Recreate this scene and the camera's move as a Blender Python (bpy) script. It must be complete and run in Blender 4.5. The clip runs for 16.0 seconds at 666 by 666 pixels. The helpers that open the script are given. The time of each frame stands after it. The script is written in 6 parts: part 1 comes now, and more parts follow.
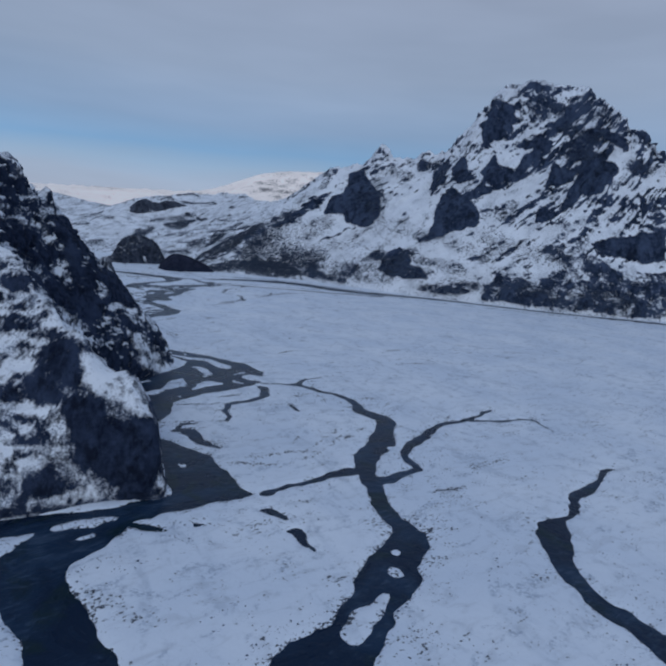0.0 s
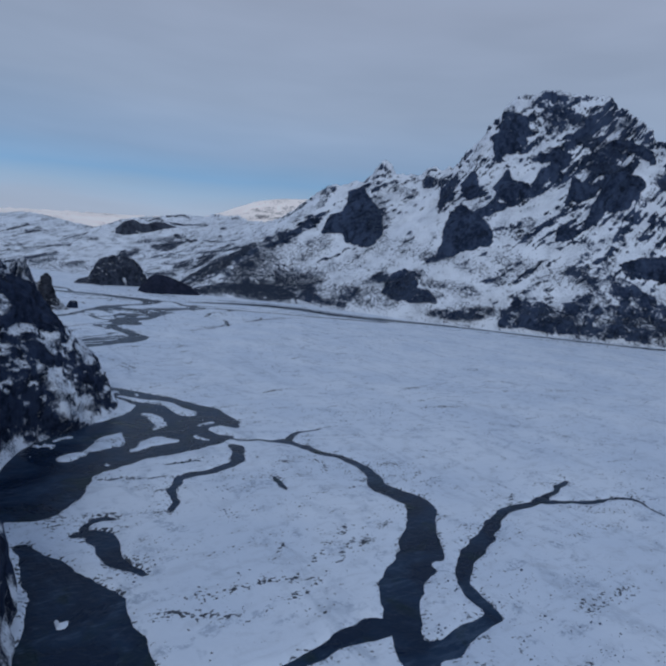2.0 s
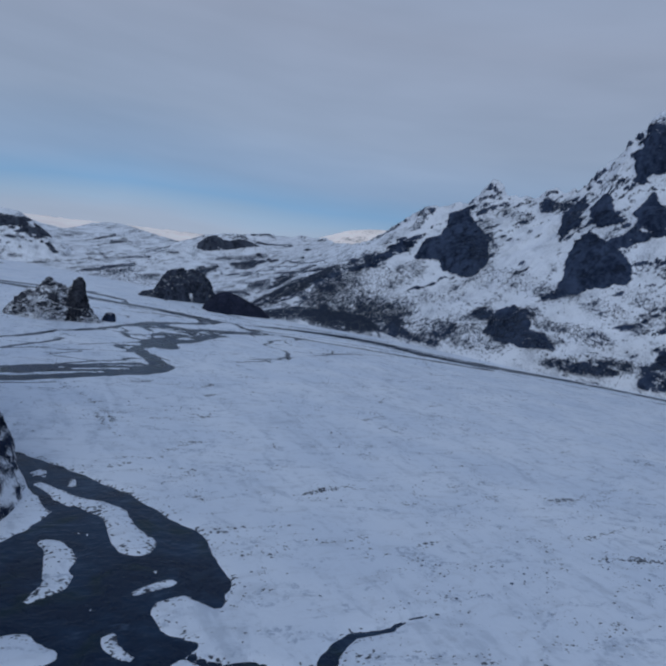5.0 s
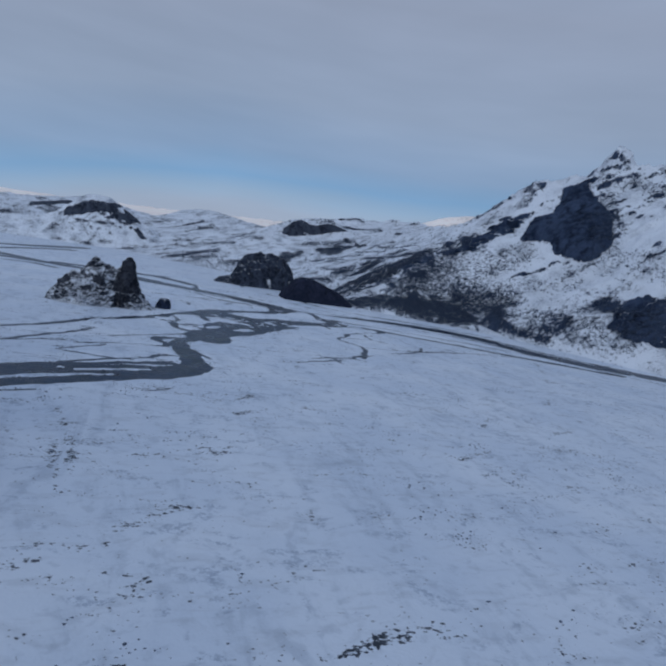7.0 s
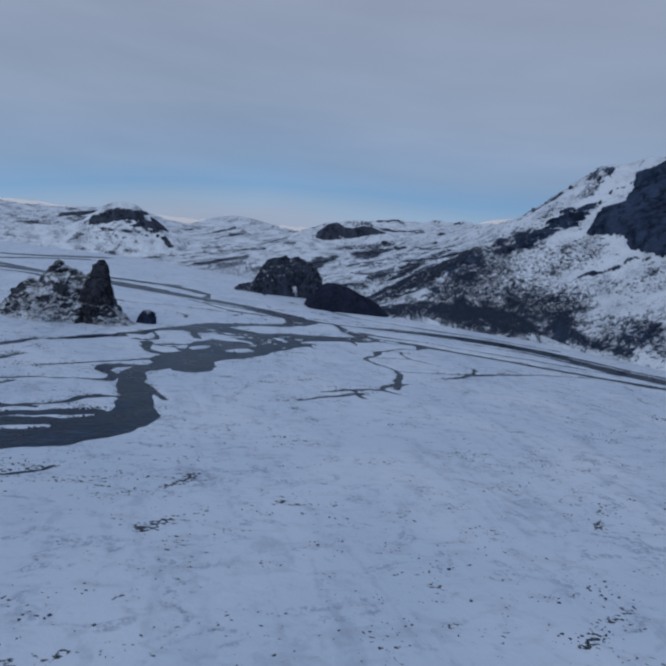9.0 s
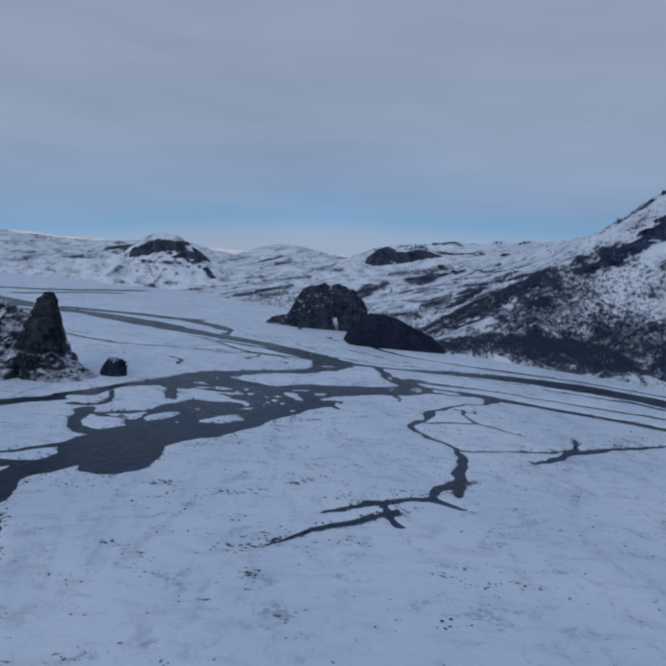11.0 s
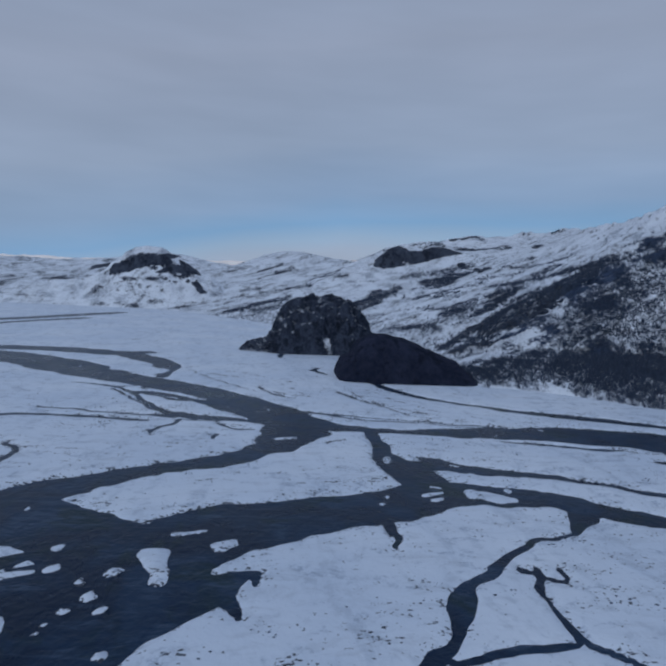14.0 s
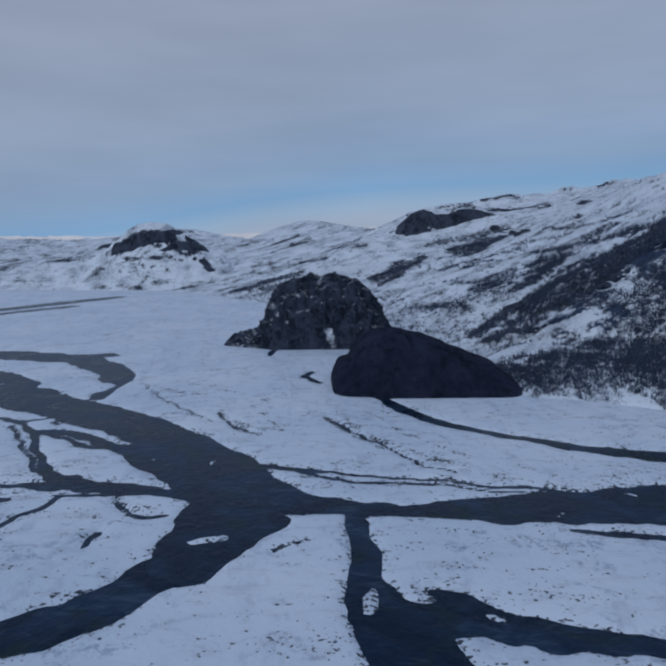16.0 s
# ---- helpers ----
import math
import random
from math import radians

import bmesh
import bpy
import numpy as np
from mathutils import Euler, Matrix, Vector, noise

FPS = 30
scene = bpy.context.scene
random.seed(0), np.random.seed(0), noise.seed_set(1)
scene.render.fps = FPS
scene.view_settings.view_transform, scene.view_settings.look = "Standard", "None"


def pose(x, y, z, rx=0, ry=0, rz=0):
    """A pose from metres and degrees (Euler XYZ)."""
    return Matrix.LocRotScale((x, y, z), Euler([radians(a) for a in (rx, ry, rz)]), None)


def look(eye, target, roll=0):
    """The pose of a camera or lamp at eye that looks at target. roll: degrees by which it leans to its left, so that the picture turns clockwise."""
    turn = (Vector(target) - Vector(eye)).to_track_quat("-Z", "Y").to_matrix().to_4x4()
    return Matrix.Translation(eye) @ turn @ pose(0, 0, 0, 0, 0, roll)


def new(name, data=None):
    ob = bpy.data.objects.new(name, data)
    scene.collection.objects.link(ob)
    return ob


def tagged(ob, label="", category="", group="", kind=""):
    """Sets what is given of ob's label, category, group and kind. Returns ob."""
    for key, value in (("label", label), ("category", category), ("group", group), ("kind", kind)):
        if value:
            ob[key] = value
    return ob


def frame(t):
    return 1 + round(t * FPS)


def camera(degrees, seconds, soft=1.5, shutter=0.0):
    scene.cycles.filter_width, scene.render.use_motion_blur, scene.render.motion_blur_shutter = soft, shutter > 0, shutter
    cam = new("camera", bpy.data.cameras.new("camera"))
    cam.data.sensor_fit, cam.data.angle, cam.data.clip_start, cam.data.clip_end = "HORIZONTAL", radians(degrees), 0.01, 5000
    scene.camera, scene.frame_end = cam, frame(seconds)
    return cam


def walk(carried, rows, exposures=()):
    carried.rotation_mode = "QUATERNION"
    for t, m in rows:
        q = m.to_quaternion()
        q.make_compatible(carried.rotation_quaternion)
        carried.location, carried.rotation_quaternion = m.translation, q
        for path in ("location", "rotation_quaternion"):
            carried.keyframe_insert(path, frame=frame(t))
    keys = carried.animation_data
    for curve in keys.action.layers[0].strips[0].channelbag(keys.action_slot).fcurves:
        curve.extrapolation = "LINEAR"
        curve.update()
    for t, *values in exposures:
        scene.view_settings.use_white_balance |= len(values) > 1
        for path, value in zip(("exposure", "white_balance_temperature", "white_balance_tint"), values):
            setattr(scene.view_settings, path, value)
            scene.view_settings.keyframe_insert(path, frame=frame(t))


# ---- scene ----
cam = camera(60.0, 16.0, soft=2.7)
walk(cam, [
    (0, pose(-160.10, -317.87, 54.73, 79.889, -4.789, -34.863)),
    (0.5, pose(-152.78, -307.27, 52.00, 79.246, -4.920, -33.757)),
    (1, pose(-144.67, -295.04, 49.59, 82.074, -4.706, -33.447)),
    (1.5, pose(-136.24, -282.14, 47.55, 81.808, -4.885, -34.322)),
    (2, pose(-127.82, -269.18, 45.88, 82.719, -5.052, -35.232)),
    (2.5, pose(-119.59, -256.50, 44.54, 83.738, -4.984, -35.409)),
    (3, pose(-111.64, -244.25, 43.45, 81.962, -4.650, -33.415)),
    (3.5, pose(-104.01, -232.44, 42.54, 84.005, -5.274, -30.868)),
    (3.7, pose(-101.04, -227.83, 42.21, 87.086, -5.998, -29.983)),
    (5.8, pose(-72.04, -180.33, 38.99, 82.594, -9.524, -22.893)),
    (6, pose(-69.42, -175.65, 38.66, 82.361, -9.266, -20.817)),
    (6.5, pose(-62.93, -163.68, 37.80, 83.171, -8.858, -19.407)),
    (7, pose(-56.53, -151.22, 36.91, 82.352, -8.892, -17.223)),
    (7.5, pose(-50.23, -138.26, 36.03, 82.880, -9.753, -15.784)),
    (8, pose(-44.04, -124.79, 35.18, 84.445, -9.303, -18.403)),
    (8.2, pose(-41.60, -119.26, 34.87, 81.977, -8.607, -20.099)),
    (8.5, pose(-37.99, -110.84, 34.42, 85.043, -8.542, -18.077)),
    (9, pose(-32.12, -96.48, 33.77, 82.527, -7.538, -12.986)),
    (9.5, pose(-26.44, -81.80, 33.27, 84.723, -6.942, -10.422)),
    (9.7, pose(-24.23, -75.87, 33.11, 82.565, -7.361, -10.105)),
    (11.8, pose(-3.32, -13.16, 33.22, 85.635, -4.139, -5.166)),
    (12, pose(-1.53, -7.28, 33.37, 85.391, -3.633, -4.802)),
    (12.5, pose(2.85, 7.25, 33.81, 86.198, -2.856, -3.689)),
    (13, pose(7.13, 21.56, 34.32, 82.812, -2.523, -3.685)),
    (13.5, pose(11.36, 35.65, 34.86, 84.202, -2.467, -3.705)),
    (14, pose(15.59, 49.56, 35.42, 85.188, -2.716, -5.373)),
    (14.5, pose(19.85, 63.32, 36.01, 84.486, -2.810, -5.060)),
    (15, pose(24.12, 76.98, 36.71, 81.625, -0.996, -3.144)),
    (15.5, pose(28.32, 90.55, 37.64, 83.432, 0.128, -3.165)),
    (16, pose(32.28, 104.00, 39.06, 81.999, -0.275, -2.409)),
], exposures=((0, 0.13), (6, 0.1), (9, 0.07), (16, 0.07)))

# ---- sky and light ----
world = bpy.data.worlds.new("overcast_sky")
scene.world = world
world.use_nodes = True
wt = world.node_tree
wt.nodes.clear()


def wnode(kind, **values):
    n = wt.nodes.new(kind)
    for key, value in values.items():
        n.inputs[int(key[1:])].default_value = value
    return n


def wmath(op, a, b=None):
    n = wt.nodes.new("ShaderNodeMath")
    n.operation = op
    for i, v in enumerate((a, b)):
        if v is None:
            continue
        if isinstance(v, (int, float)):
            n.inputs[i].default_value = v
        else:
            wt.links.new(v, n.inputs[i])
    return n.outputs[0]


SUN_ELEVATION, SUN_TURN = radians(28), radians(215)
sky = wt.nodes.new("ShaderNodeTexSky")
sky.sky_type = "NISHITA"
sky.sun_disc = False
sky.sun_elevation, sky.sun_rotation = SUN_ELEVATION, SUN_TURN
coord = wt.nodes.new("ShaderNodeTexCoord")
split = wt.nodes.new("ShaderNodeSeparateXYZ")
wt.links.new(coord.outputs["Generated"], split.inputs[0])
stretch = wt.nodes.new("ShaderNodeMapping")
stretch.inputs["Scale"].default_value = (2.0, 2.0, 11.0)
wt.links.new(coord.outputs["Generated"], stretch.inputs[0])
drift = wnode("ShaderNodeTexNoise")
drift.inputs["Scale"].default_value, drift.inputs["Detail"].default_value = 1.3, 3.0
wt.links.new(stretch.outputs[0], drift.inputs["Vector"])
# the clear band under the cloud deck hangs lower towards the west
lean = wmath("MULTIPLY", wmath("MINIMUM", split.outputs["X"], 0.10), 0.16)
wobble = wmath("MULTIPLY", wmath("SUBTRACT", drift.outputs[0], 0.5), 0.05)
height = wmath("SUBTRACT", wmath("ADD", split.outputs["Z"], wobble), lean)
ramp = wt.nodes.new("ShaderNodeValToRGB")
wt.links.new(height, ramp.inputs[0])
cr = ramp.color_ramp
cr.elements[0].position, cr.elements[0].color = 0.0, (0.325, 0.38, 0.51, 1)
cr.elements[1].position, cr.elements[1].color = 1.0, (0.228, 0.31, 0.47, 1)
for where, tone in ((0.042, (0.315, 0.40, 0.555, 1)), (0.066, (0.265, 0.39, 0.57, 1)), (0.096, (0.178, 0.335, 0.56, 1)), (0.135, (0.223, 0.33, 0.51, 1)),
                    (0.22, (0.268, 0.343, 0.482, 1)), (0.36, (0.295, 0.352, 0.478, 1)), (0.55, (0.228, 0.29, 0.41, 1))):
    e = cr.elements.new(where)
    e.color = tone
patch = wt.nodes.new("ShaderNodeMapRange")
wt.links.new(drift.outputs[0], patch.inputs[0])
patch.inputs[1].default_value, patch.inputs[2].default_value, patch.inputs[3].default_value, patch.inputs[4].default_value = 0.3, 0.7, 0.93, 1.07
deck = wt.nodes.new("ShaderNodeBackground")
wt.links.new(ramp.outputs[0], deck.inputs[0])
wt.links.new(patch.outputs[0], deck.inputs[1])
clear = wt.nodes.new("ShaderNodeBackground")
wt.links.new(sky.outputs[0], clear.inputs[0])
clear.inputs[1].default_value = 0.05
both = wt.nodes.new("ShaderNodeMixShader")
both.inputs[0].default_value = 0.90
wt.links.new(clear.outputs[0], both.inputs[1])
wt.links.new(deck.outputs[0], both.inputs[2])
wout = wt.nodes.new("ShaderNodeOutputWorld")
wt.links.new(both.outputs[0], wout.inputs[0])

sun = new("sun", bpy.data.lights.new("sun", "SUN"))
sun.data.energy, sun.data.angle, sun.data.color = 0.57, radians(25), (0.88, 0.95, 1.0)
toward = Vector((math.sin(SUN_TURN) * math.cos(SUN_ELEVATION), math.cos(SUN_TURN) * math.cos(SUN_ELEVATION), math.sin(SUN_ELEVATION)))
sun.matrix_world = look((0, 0, 0), -toward)


# ---- noise and mesh helpers ----
def lattice(ix, iy, iz):
    h = (ix.astype(np.uint32) * np.uint32(374761393)) ^ (iy.astype(np.uint32) * np.uint32(668265263)) ^ (iz.astype(np.uint32) * np.uint32(2147483647 - 88))
    h = (h ^ (h >> np.uint32(13))) * np.uint32(1274126177)
    return ((h ^ (h >> np.uint32(16))) & np.uint32(0xFFFFFF)).astype(np.float32) / np.float32(0xFFFFFF)


def vnoise(x, y, z):
    """Smooth value noise from -1 to 1."""
    fx, fy, fz = np.floor(x), np.floor(y), np.floor(z)
    ix, iy, iz = fx.astype(np.int64), fy.astype(np.int64), fz.astype(np.int64)
    u, v, w = [(d * d * d * (d * (d * 6 - 15) + 10)).astype(np.float32) for d in (x - fx, y - fy, z - fz)]
    def row(b, c):
        p, q = lattice(ix, iy + b, iz + c), lattice(ix + 1, iy + b, iz + c)
        return p + (q - p) * u
    a0, a1 = row(0, 0), row(1, 0)
    b0, b1 = row(0, 1), row(1, 1)
    a = a0 + (a1 - a0) * v
    b = b0 + (b1 - b0) * v
    return (a + (b - a) * w) * 2 - 1


def fbm(x, y, z, size, octaves=4, gain=0.5, ridged=False, seed=0.0):
    out, amp, total, f = 0.0, 1.0, 0.0, 1.0 / size
    for k in range(octaves):
        n = vnoise(x * f + seed + 17.3 * k, y * f - seed + 5.1 * k, z * f + 31.7 * k + seed)
        out = out + amp * ((1 - np.abs(n) * 2) if ridged else n)
        total += amp
        amp *= gain
        f *= 2.03
    return out / total


def smooth(a, b, x):
    t = np.clip((x - a) / (b - a), 0, 1)
    return t * t * (3 - 2 * t)


def glide(points, count):
    """A smooth curve of count points through the rows given."""
    p = np.array(points, float)
    n = len(p)
    run = np.r_[0, np.cumsum(np.linalg.norm(np.diff(p[:, :2], axis=0), axis=1))]
    s = np.interp(np.linspace(0, run[-1], count), run, np.arange(n))
    i = np.clip(np.floor(s).astype(int), 0, n - 2)
    t = (s - i)[:, None]
    a, b, c, d = p[np.clip(i - 1, 0, n - 1)], p[i], p[i + 1], p[np.clip(i + 2, 0, n - 1)]
    return 0.5 * (2 * b + (c - a) * t + (2 * a - 5 * b + 4 * c - d) * t ** 2 + (3 * b - a - 3 * c + d) * t ** 3)


def grid_faces(nu, nv, wrap=False):
    u = np.arange(nu if wrap else nu - 1)
    i, j = np.meshgrid(u, np.arange(nv - 1), indexing="ij")
    k = (i + 1) % nu
    return np.stack([i * nv + j, k * nv + j, k * nv + j + 1, i * nv + j + 1], -1).reshape(-1, 4)


def mesh_of(name, verts, faces, layers=None, flat=False):
    me = bpy.data.meshes.new(name)
    verts = np.ascontiguousarray(verts, np.float32).reshape(-1, 3)
    faces = np.ascontiguousarray(faces, np.int32)
    side = faces.shape[1]
    me.vertices.add(len(verts))
    me.vertices.foreach_set("co", verts.ravel())
    me.loops.add(faces.size)
    me.loops.foreach_set("vertex_index", faces.ravel())
    me.polygons.add(len(faces))
    me.polygons.foreach_set("loop_start", np.arange(0, faces.size, side, dtype=np.int32))
    me.polygons.foreach_set("use_smooth", np.full(len(faces), not flat))
    for key, values in (layers or {}).items():
        at = me.attributes.new(key, "FLOAT", "POINT")
        at.data.foreach_set("value", np.ascontiguousarray(values, np.float32).ravel())
    me.update(calc_edges=True)
    return me


def pick(verts, faces, keep, layers):
    """The faces kept, with their own vertices."""
    f = faces[keep]
    used, back = np.unique(f, return_inverse=True)
    return verts.reshape(-1, 3)[used], back.reshape(f.shape), {k: v.ravel()[used] for k, v in layers.items()}


def joined(owner, k, nv):
    """The largest connected run of faces that belong to k, on a grid nv - 1 faces across."""
    left = set(np.flatnonzero(owner == k).tolist())
    best = []
    while left:
        seed = left.pop()
        run, todo = [seed], [seed]
        while todo:
            f = todo.pop()
            j = f % (nv - 1)
            for g in ((f - 1) if j else -1, (f + 1) if j < nv - 2 else -1, f - nv + 1, f + nv - 1):
                if g in left:
                    left.discard(g)
                    run.append(g)
                    todo.append(g)
        if len(run) > len(best):
            best = run
    return best


def part(name, me, material, parent=None, label=""):
    ob = new(name, me)
    me.materials.clear()
    me.materials.append(material)
    if parent:
        ob.parent = parent
    if label:
        ob["label"] = label
    return ob


def grid_normal(p, wrap=False):
    if wrap:
        du = np.roll(p, -1, 0) - np.roll(p, 1, 0)
    else:
        du = np.gradient(p, axis=0)
    dv = np.gradient(p, axis=1)
    n = np.cross(du, dv)
    return n / np.maximum(np.linalg.norm(n, axis=-1, keepdims=True), 1e-9)


# ---- materials ----
def material(name):
    m = bpy.data.materials.new(name)
    m.use_nodes = True
    t = m.node_tree
    return m, t, t.nodes["Principled BSDF"]


def tex(t, size, detail=4.0, rough=0.55, scale=(1, 1, 1), kind="noise", distort=0.0):
    where = t.nodes.new("ShaderNodeNewGeometry")
    mp = t.nodes.new("ShaderNodeMapping")
    mp.inputs["Scale"].default_value = scale
    t.links.new(where.outputs["Position"], mp.inputs[0])
    n = t.nodes.new("ShaderNodeTexNoise" if kind == "noise" else "ShaderNodeTexVoronoi")
    n.inputs["Scale"].default_value = 1.0 / size
    if kind == "noise":
        n.inputs["Detail"].default_value, n.inputs["Roughness"].default_value, n.inputs["Distortion"].default_value = detail, rough, distort
    t.links.new(mp.outputs[0], n.inputs["Vector"])
    return n.outputs[0]


def calc(t, op, a, b=None, c=None):
    n = t.nodes.new("ShaderNodeMath")
    n.operation = op
    for i, v in enumerate((a, b, c)):
        if v is None:
            continue
        if isinstance(v, (int, float)):
            n.inputs[i].default_value = v
        else:
            t.links.new(v, n.inputs[i])
    return n.outputs[0]


def span(t, value, a, b, lo=0.0, hi=1.0):
    n = t.nodes.new("ShaderNodeMapRange")
    n.interpolation_type = "SMOOTHSTEP"
    t.links.new(value, n.inputs[0])
    for i, v in enumerate((a, b, lo, hi)):
        n.inputs[i + 1].default_value = v
    return n.outputs[0]


def blend(t, fac, a, b):
    n = t.nodes.new("ShaderNodeMix")
    n.data_type = "RGBA"
    if isinstance(fac, (int, float)):
        n.inputs[0].default_value = fac
    else:
        t.links.new(fac, n.inputs[0])
    for socket, v in ((n.inputs[6], a), (n.inputs[7], b)):
        if isinstance(v, tuple):
            socket.default_value = (*v, 1)
        else:
            t.links.new(v, socket)
    return n.outputs[2]


def bump(t, bsdf, value, distance, strength=1.0):
    n = t.nodes.new("ShaderNodeBump")
    n.inputs["Distance"].default_value, n.inputs["Strength"].default_value = distance, strength
    t.links.new(value, n.inputs["Height"])
    t.links.new(n.outputs[0], bsdf.inputs["Normal"])


def layer(t, key):
    n = t.nodes.new("ShaderNodeAttribute")
    n.attribute_name = key
    return n.outputs["Fac"]


def rock_and_snow(name, dark, light, fine, snow=(0.82, 0.86, 0.93), soft=0.10, thin=0.0):
    """Rock with snow lying on it: the layer "rock" says how bare it is, fine noise breaks its edge."""
    m, t, b = material(name)
    grain = tex(t, fine, 5.0, 0.62)
    speck = tex(t, fine * 4.5, 4.0, 0.6)
    bare = calc(t, "ADD", layer(t, "rock"), calc(t, "ADD", calc(t, "MULTIPLY", calc(t, "SUBTRACT", grain, 0.5), 0.95), calc(t, "ADD", calc(t, "MULTIPLY", calc(t, "SUBTRACT", speck, 0.5), 0.8), calc(t, "MULTIPLY", calc(t, "SUBTRACT", tex(t, fine * 0.4, 3.0, 0.6), 0.5), 0.5))))
    mask = span(t, bare, 0.5 - soft, 0.5 + soft)
    stone = blend(t, span(t, tex(t, fine * 1.7, 6.0, 0.65), 0.35, 0.68), dark, light)
    stone = blend(t, span(t, tex(t, fine * 7, 4.0, 0.6, scale=(1, 1, 0.45)), 0.40, 0.66, 0.0, 0.65), stone, tuple(v * 1.5 for v in light))
    stone = blend(t, span(t, tex(t, fine * 3.5, 5.0, 0.6, scale=(1, 1, 0.6)), 0.52, 0.64, 0.0, 0.7), stone, tuple(v * 0.45 for v in dark))
    snowy = blend(t, span(t, tex(t, fine * 12, 3.0), 0.35, 0.7), snow, tuple(v * 0.88 for v in snow))
    if thin:
        veil = calc(t, "ADD", tex(t, fine * 0.45, 4.0, 0.65), calc(t, "MULTIPLY", calc(t, "SUBTRACT", tex(t, fine * 6, 3.0), 0.5), 0.9))
        snowy = blend(t, span(t, veil, 0.50, 0.72, 0.0, thin), snowy, (0.15, 0.185, 0.25))
    t.links.new(blend(t, mask, snowy, stone), b.inputs["Base Color"])
    b.inputs["Roughness"].default_value = 0.9
    b.inputs["Specular IOR Level"].default_value = 0.1
    bump(t, b, calc(t, "ADD", grain, calc(t, "MULTIPLY", mask, 0.25)), fine * 0.5, 0.7)
    return m


# Rock made bluer and lighter: some distance haze is mixed into its colour.
MAT_CRAG = rock_and_snow("rock_with_snow", (0.011, 0.020, 0.043), (0.044, 0.062, 0.106), 2.6, soft=0.15, thin=0.35)
MAT_CLIFF = rock_and_snow("dark_cliff_with_snow", (0.006, 0.011, 0.027), (0.026, 0.038, 0.070), 0.9, soft=0.28, thin=0.9)
MAT_MOUND = rock_and_snow("dark_mossy_rock", (0.011, 0.016, 0.029), (0.045, 0.055, 0.080), 1.1, soft=0.3, thin=0.5)
MAT_RUBBLE = rock_and_snow("dusted_rubble", (0.010, 0.013, 0.022), (0.050, 0.055, 0.070), 0.8, soft=0.42, thin=0.95)
# Darks lifted further here, haze over the hills painted into the rock.
MAT_HILL = rock_and_snow("hillside_with_snow", (0.020, 0.027, 0.045), (0.058, 0.068, 0.092), 2.4, soft=0.2, thin=0.6)
# Haze is painted in as paler rock, far sunlight as a warm snow tint.
MAT_FAR_GLOW = rock_and_snow("glowing_far_snow_slope", (0.07, 0.07, 0.085), (0.13, 0.13, 0.15), 14.0, snow=(0.95, 0.88, 0.85), soft=0.22)
# The range emits a little, standing in for sun on its snow.
far_tree = MAT_FAR_GLOW.node_tree
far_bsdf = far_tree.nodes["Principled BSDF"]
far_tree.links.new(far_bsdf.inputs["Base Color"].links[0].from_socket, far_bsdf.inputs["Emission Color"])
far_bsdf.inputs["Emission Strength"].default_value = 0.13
MAT_TURF = rock_and_snow("dead_turf", (0.010, 0.015, 0.031), (0.022, 0.026, 0.046), 1.2)

MAT_SCRUB, st, sb = material("bare_twigs")
geo = st.nodes.new("ShaderNodeNewGeometry")
st.links.new(blend(st, geo.outputs["Random Per Island"], (0.020, 0.032, 0.062), (0.078, 0.108, 0.172)), sb.inputs["Base Color"])
sb.inputs["Roughness"].default_value = 0.9

MAT_STONE, nt, nb = material("loose_stone")
pebble = nt.nodes.new("ShaderNodeNewGeometry")
nt.links.new(blend(nt, pebble.outputs["Random Per Island"], (0.012, 0.027, 0.062), (0.050, 0.085, 0.160)), nb.inputs["Base Color"])
nb.inputs["Roughness"].default_value = 0.85

MAT_GROUND, gt, gb = material("snow_over_gravel")
grain = tex(gt, 0.9, 4.0, 0.6)
clump = tex(gt, 5.0, 4.0, 0.62, distort=0.6)
drift_n = tex(gt, 30.0, 3.0, 0.5)
rib = tex(gt, 3.2, 4.0, 0.6, scale=(0.55, 1.3, 1.0), distort=0.8)
near_water = layer(gt, "bare")
dots = tex(gt, 0.5, 2.0, 0.5, scale=(0.8, 1.0, 1.0))
group_n = tex(gt, 9.0, 3.0, 0.6, scale=(0.7, 1.2, 1.0), distort=1.0)
spots = calc(gt, "ADD", calc(gt, "MULTIPLY", calc(gt, "SUBTRACT", dots, 0.5), 1.75), calc(gt, "MULTIPLY", calc(gt, "SUBTRACT", group_n, 0.5), 1.1))
spots = calc(gt, "ADD", spots, calc(gt, "MULTIPLY", calc(gt, "SUBTRACT", rib, 0.5), 0.7))
open_gravel = span(gt, calc(gt, "ADD", spots, near_water), 0.29, 0.47)
gravel = blend(gt, span(gt, grain, 0.35, 0.65), (0.018, 0.024, 0.038), (0.050, 0.060, 0.082))
white = blend(gt, span(gt, drift_n, 0.3, 0.72), (0.70, 0.77, 0.88), (0.82, 0.87, 0.95))
flow = tex(gt, 11.0, 5.0, 0.62, scale=(1.6, 0.45, 1.0), distort=1.2)
white = blend(gt, span(gt, flow, 0.50, 0.74, 0.0, 0.42), white, (0.52, 0.59, 0.70))
mottle = tex(gt, 2.2, 4.0, 0.6, distort=0.5)
white = blend(gt, span(gt, calc(gt, "ADD", mottle, calc(gt, "MULTIPLY", calc(gt, "SUBTRACT", flow, 0.5), 0.8)), 0.55, 0.72, 0.0, 0.32), white, (0.42, 0.48, 0.57))
speck = tex(gt, 0.7, 3.0, 0.7)
patch_n = tex(gt, 7.0, 3.0, 0.55, scale=(0.8, 1.25, 1.0), distort=1.4)
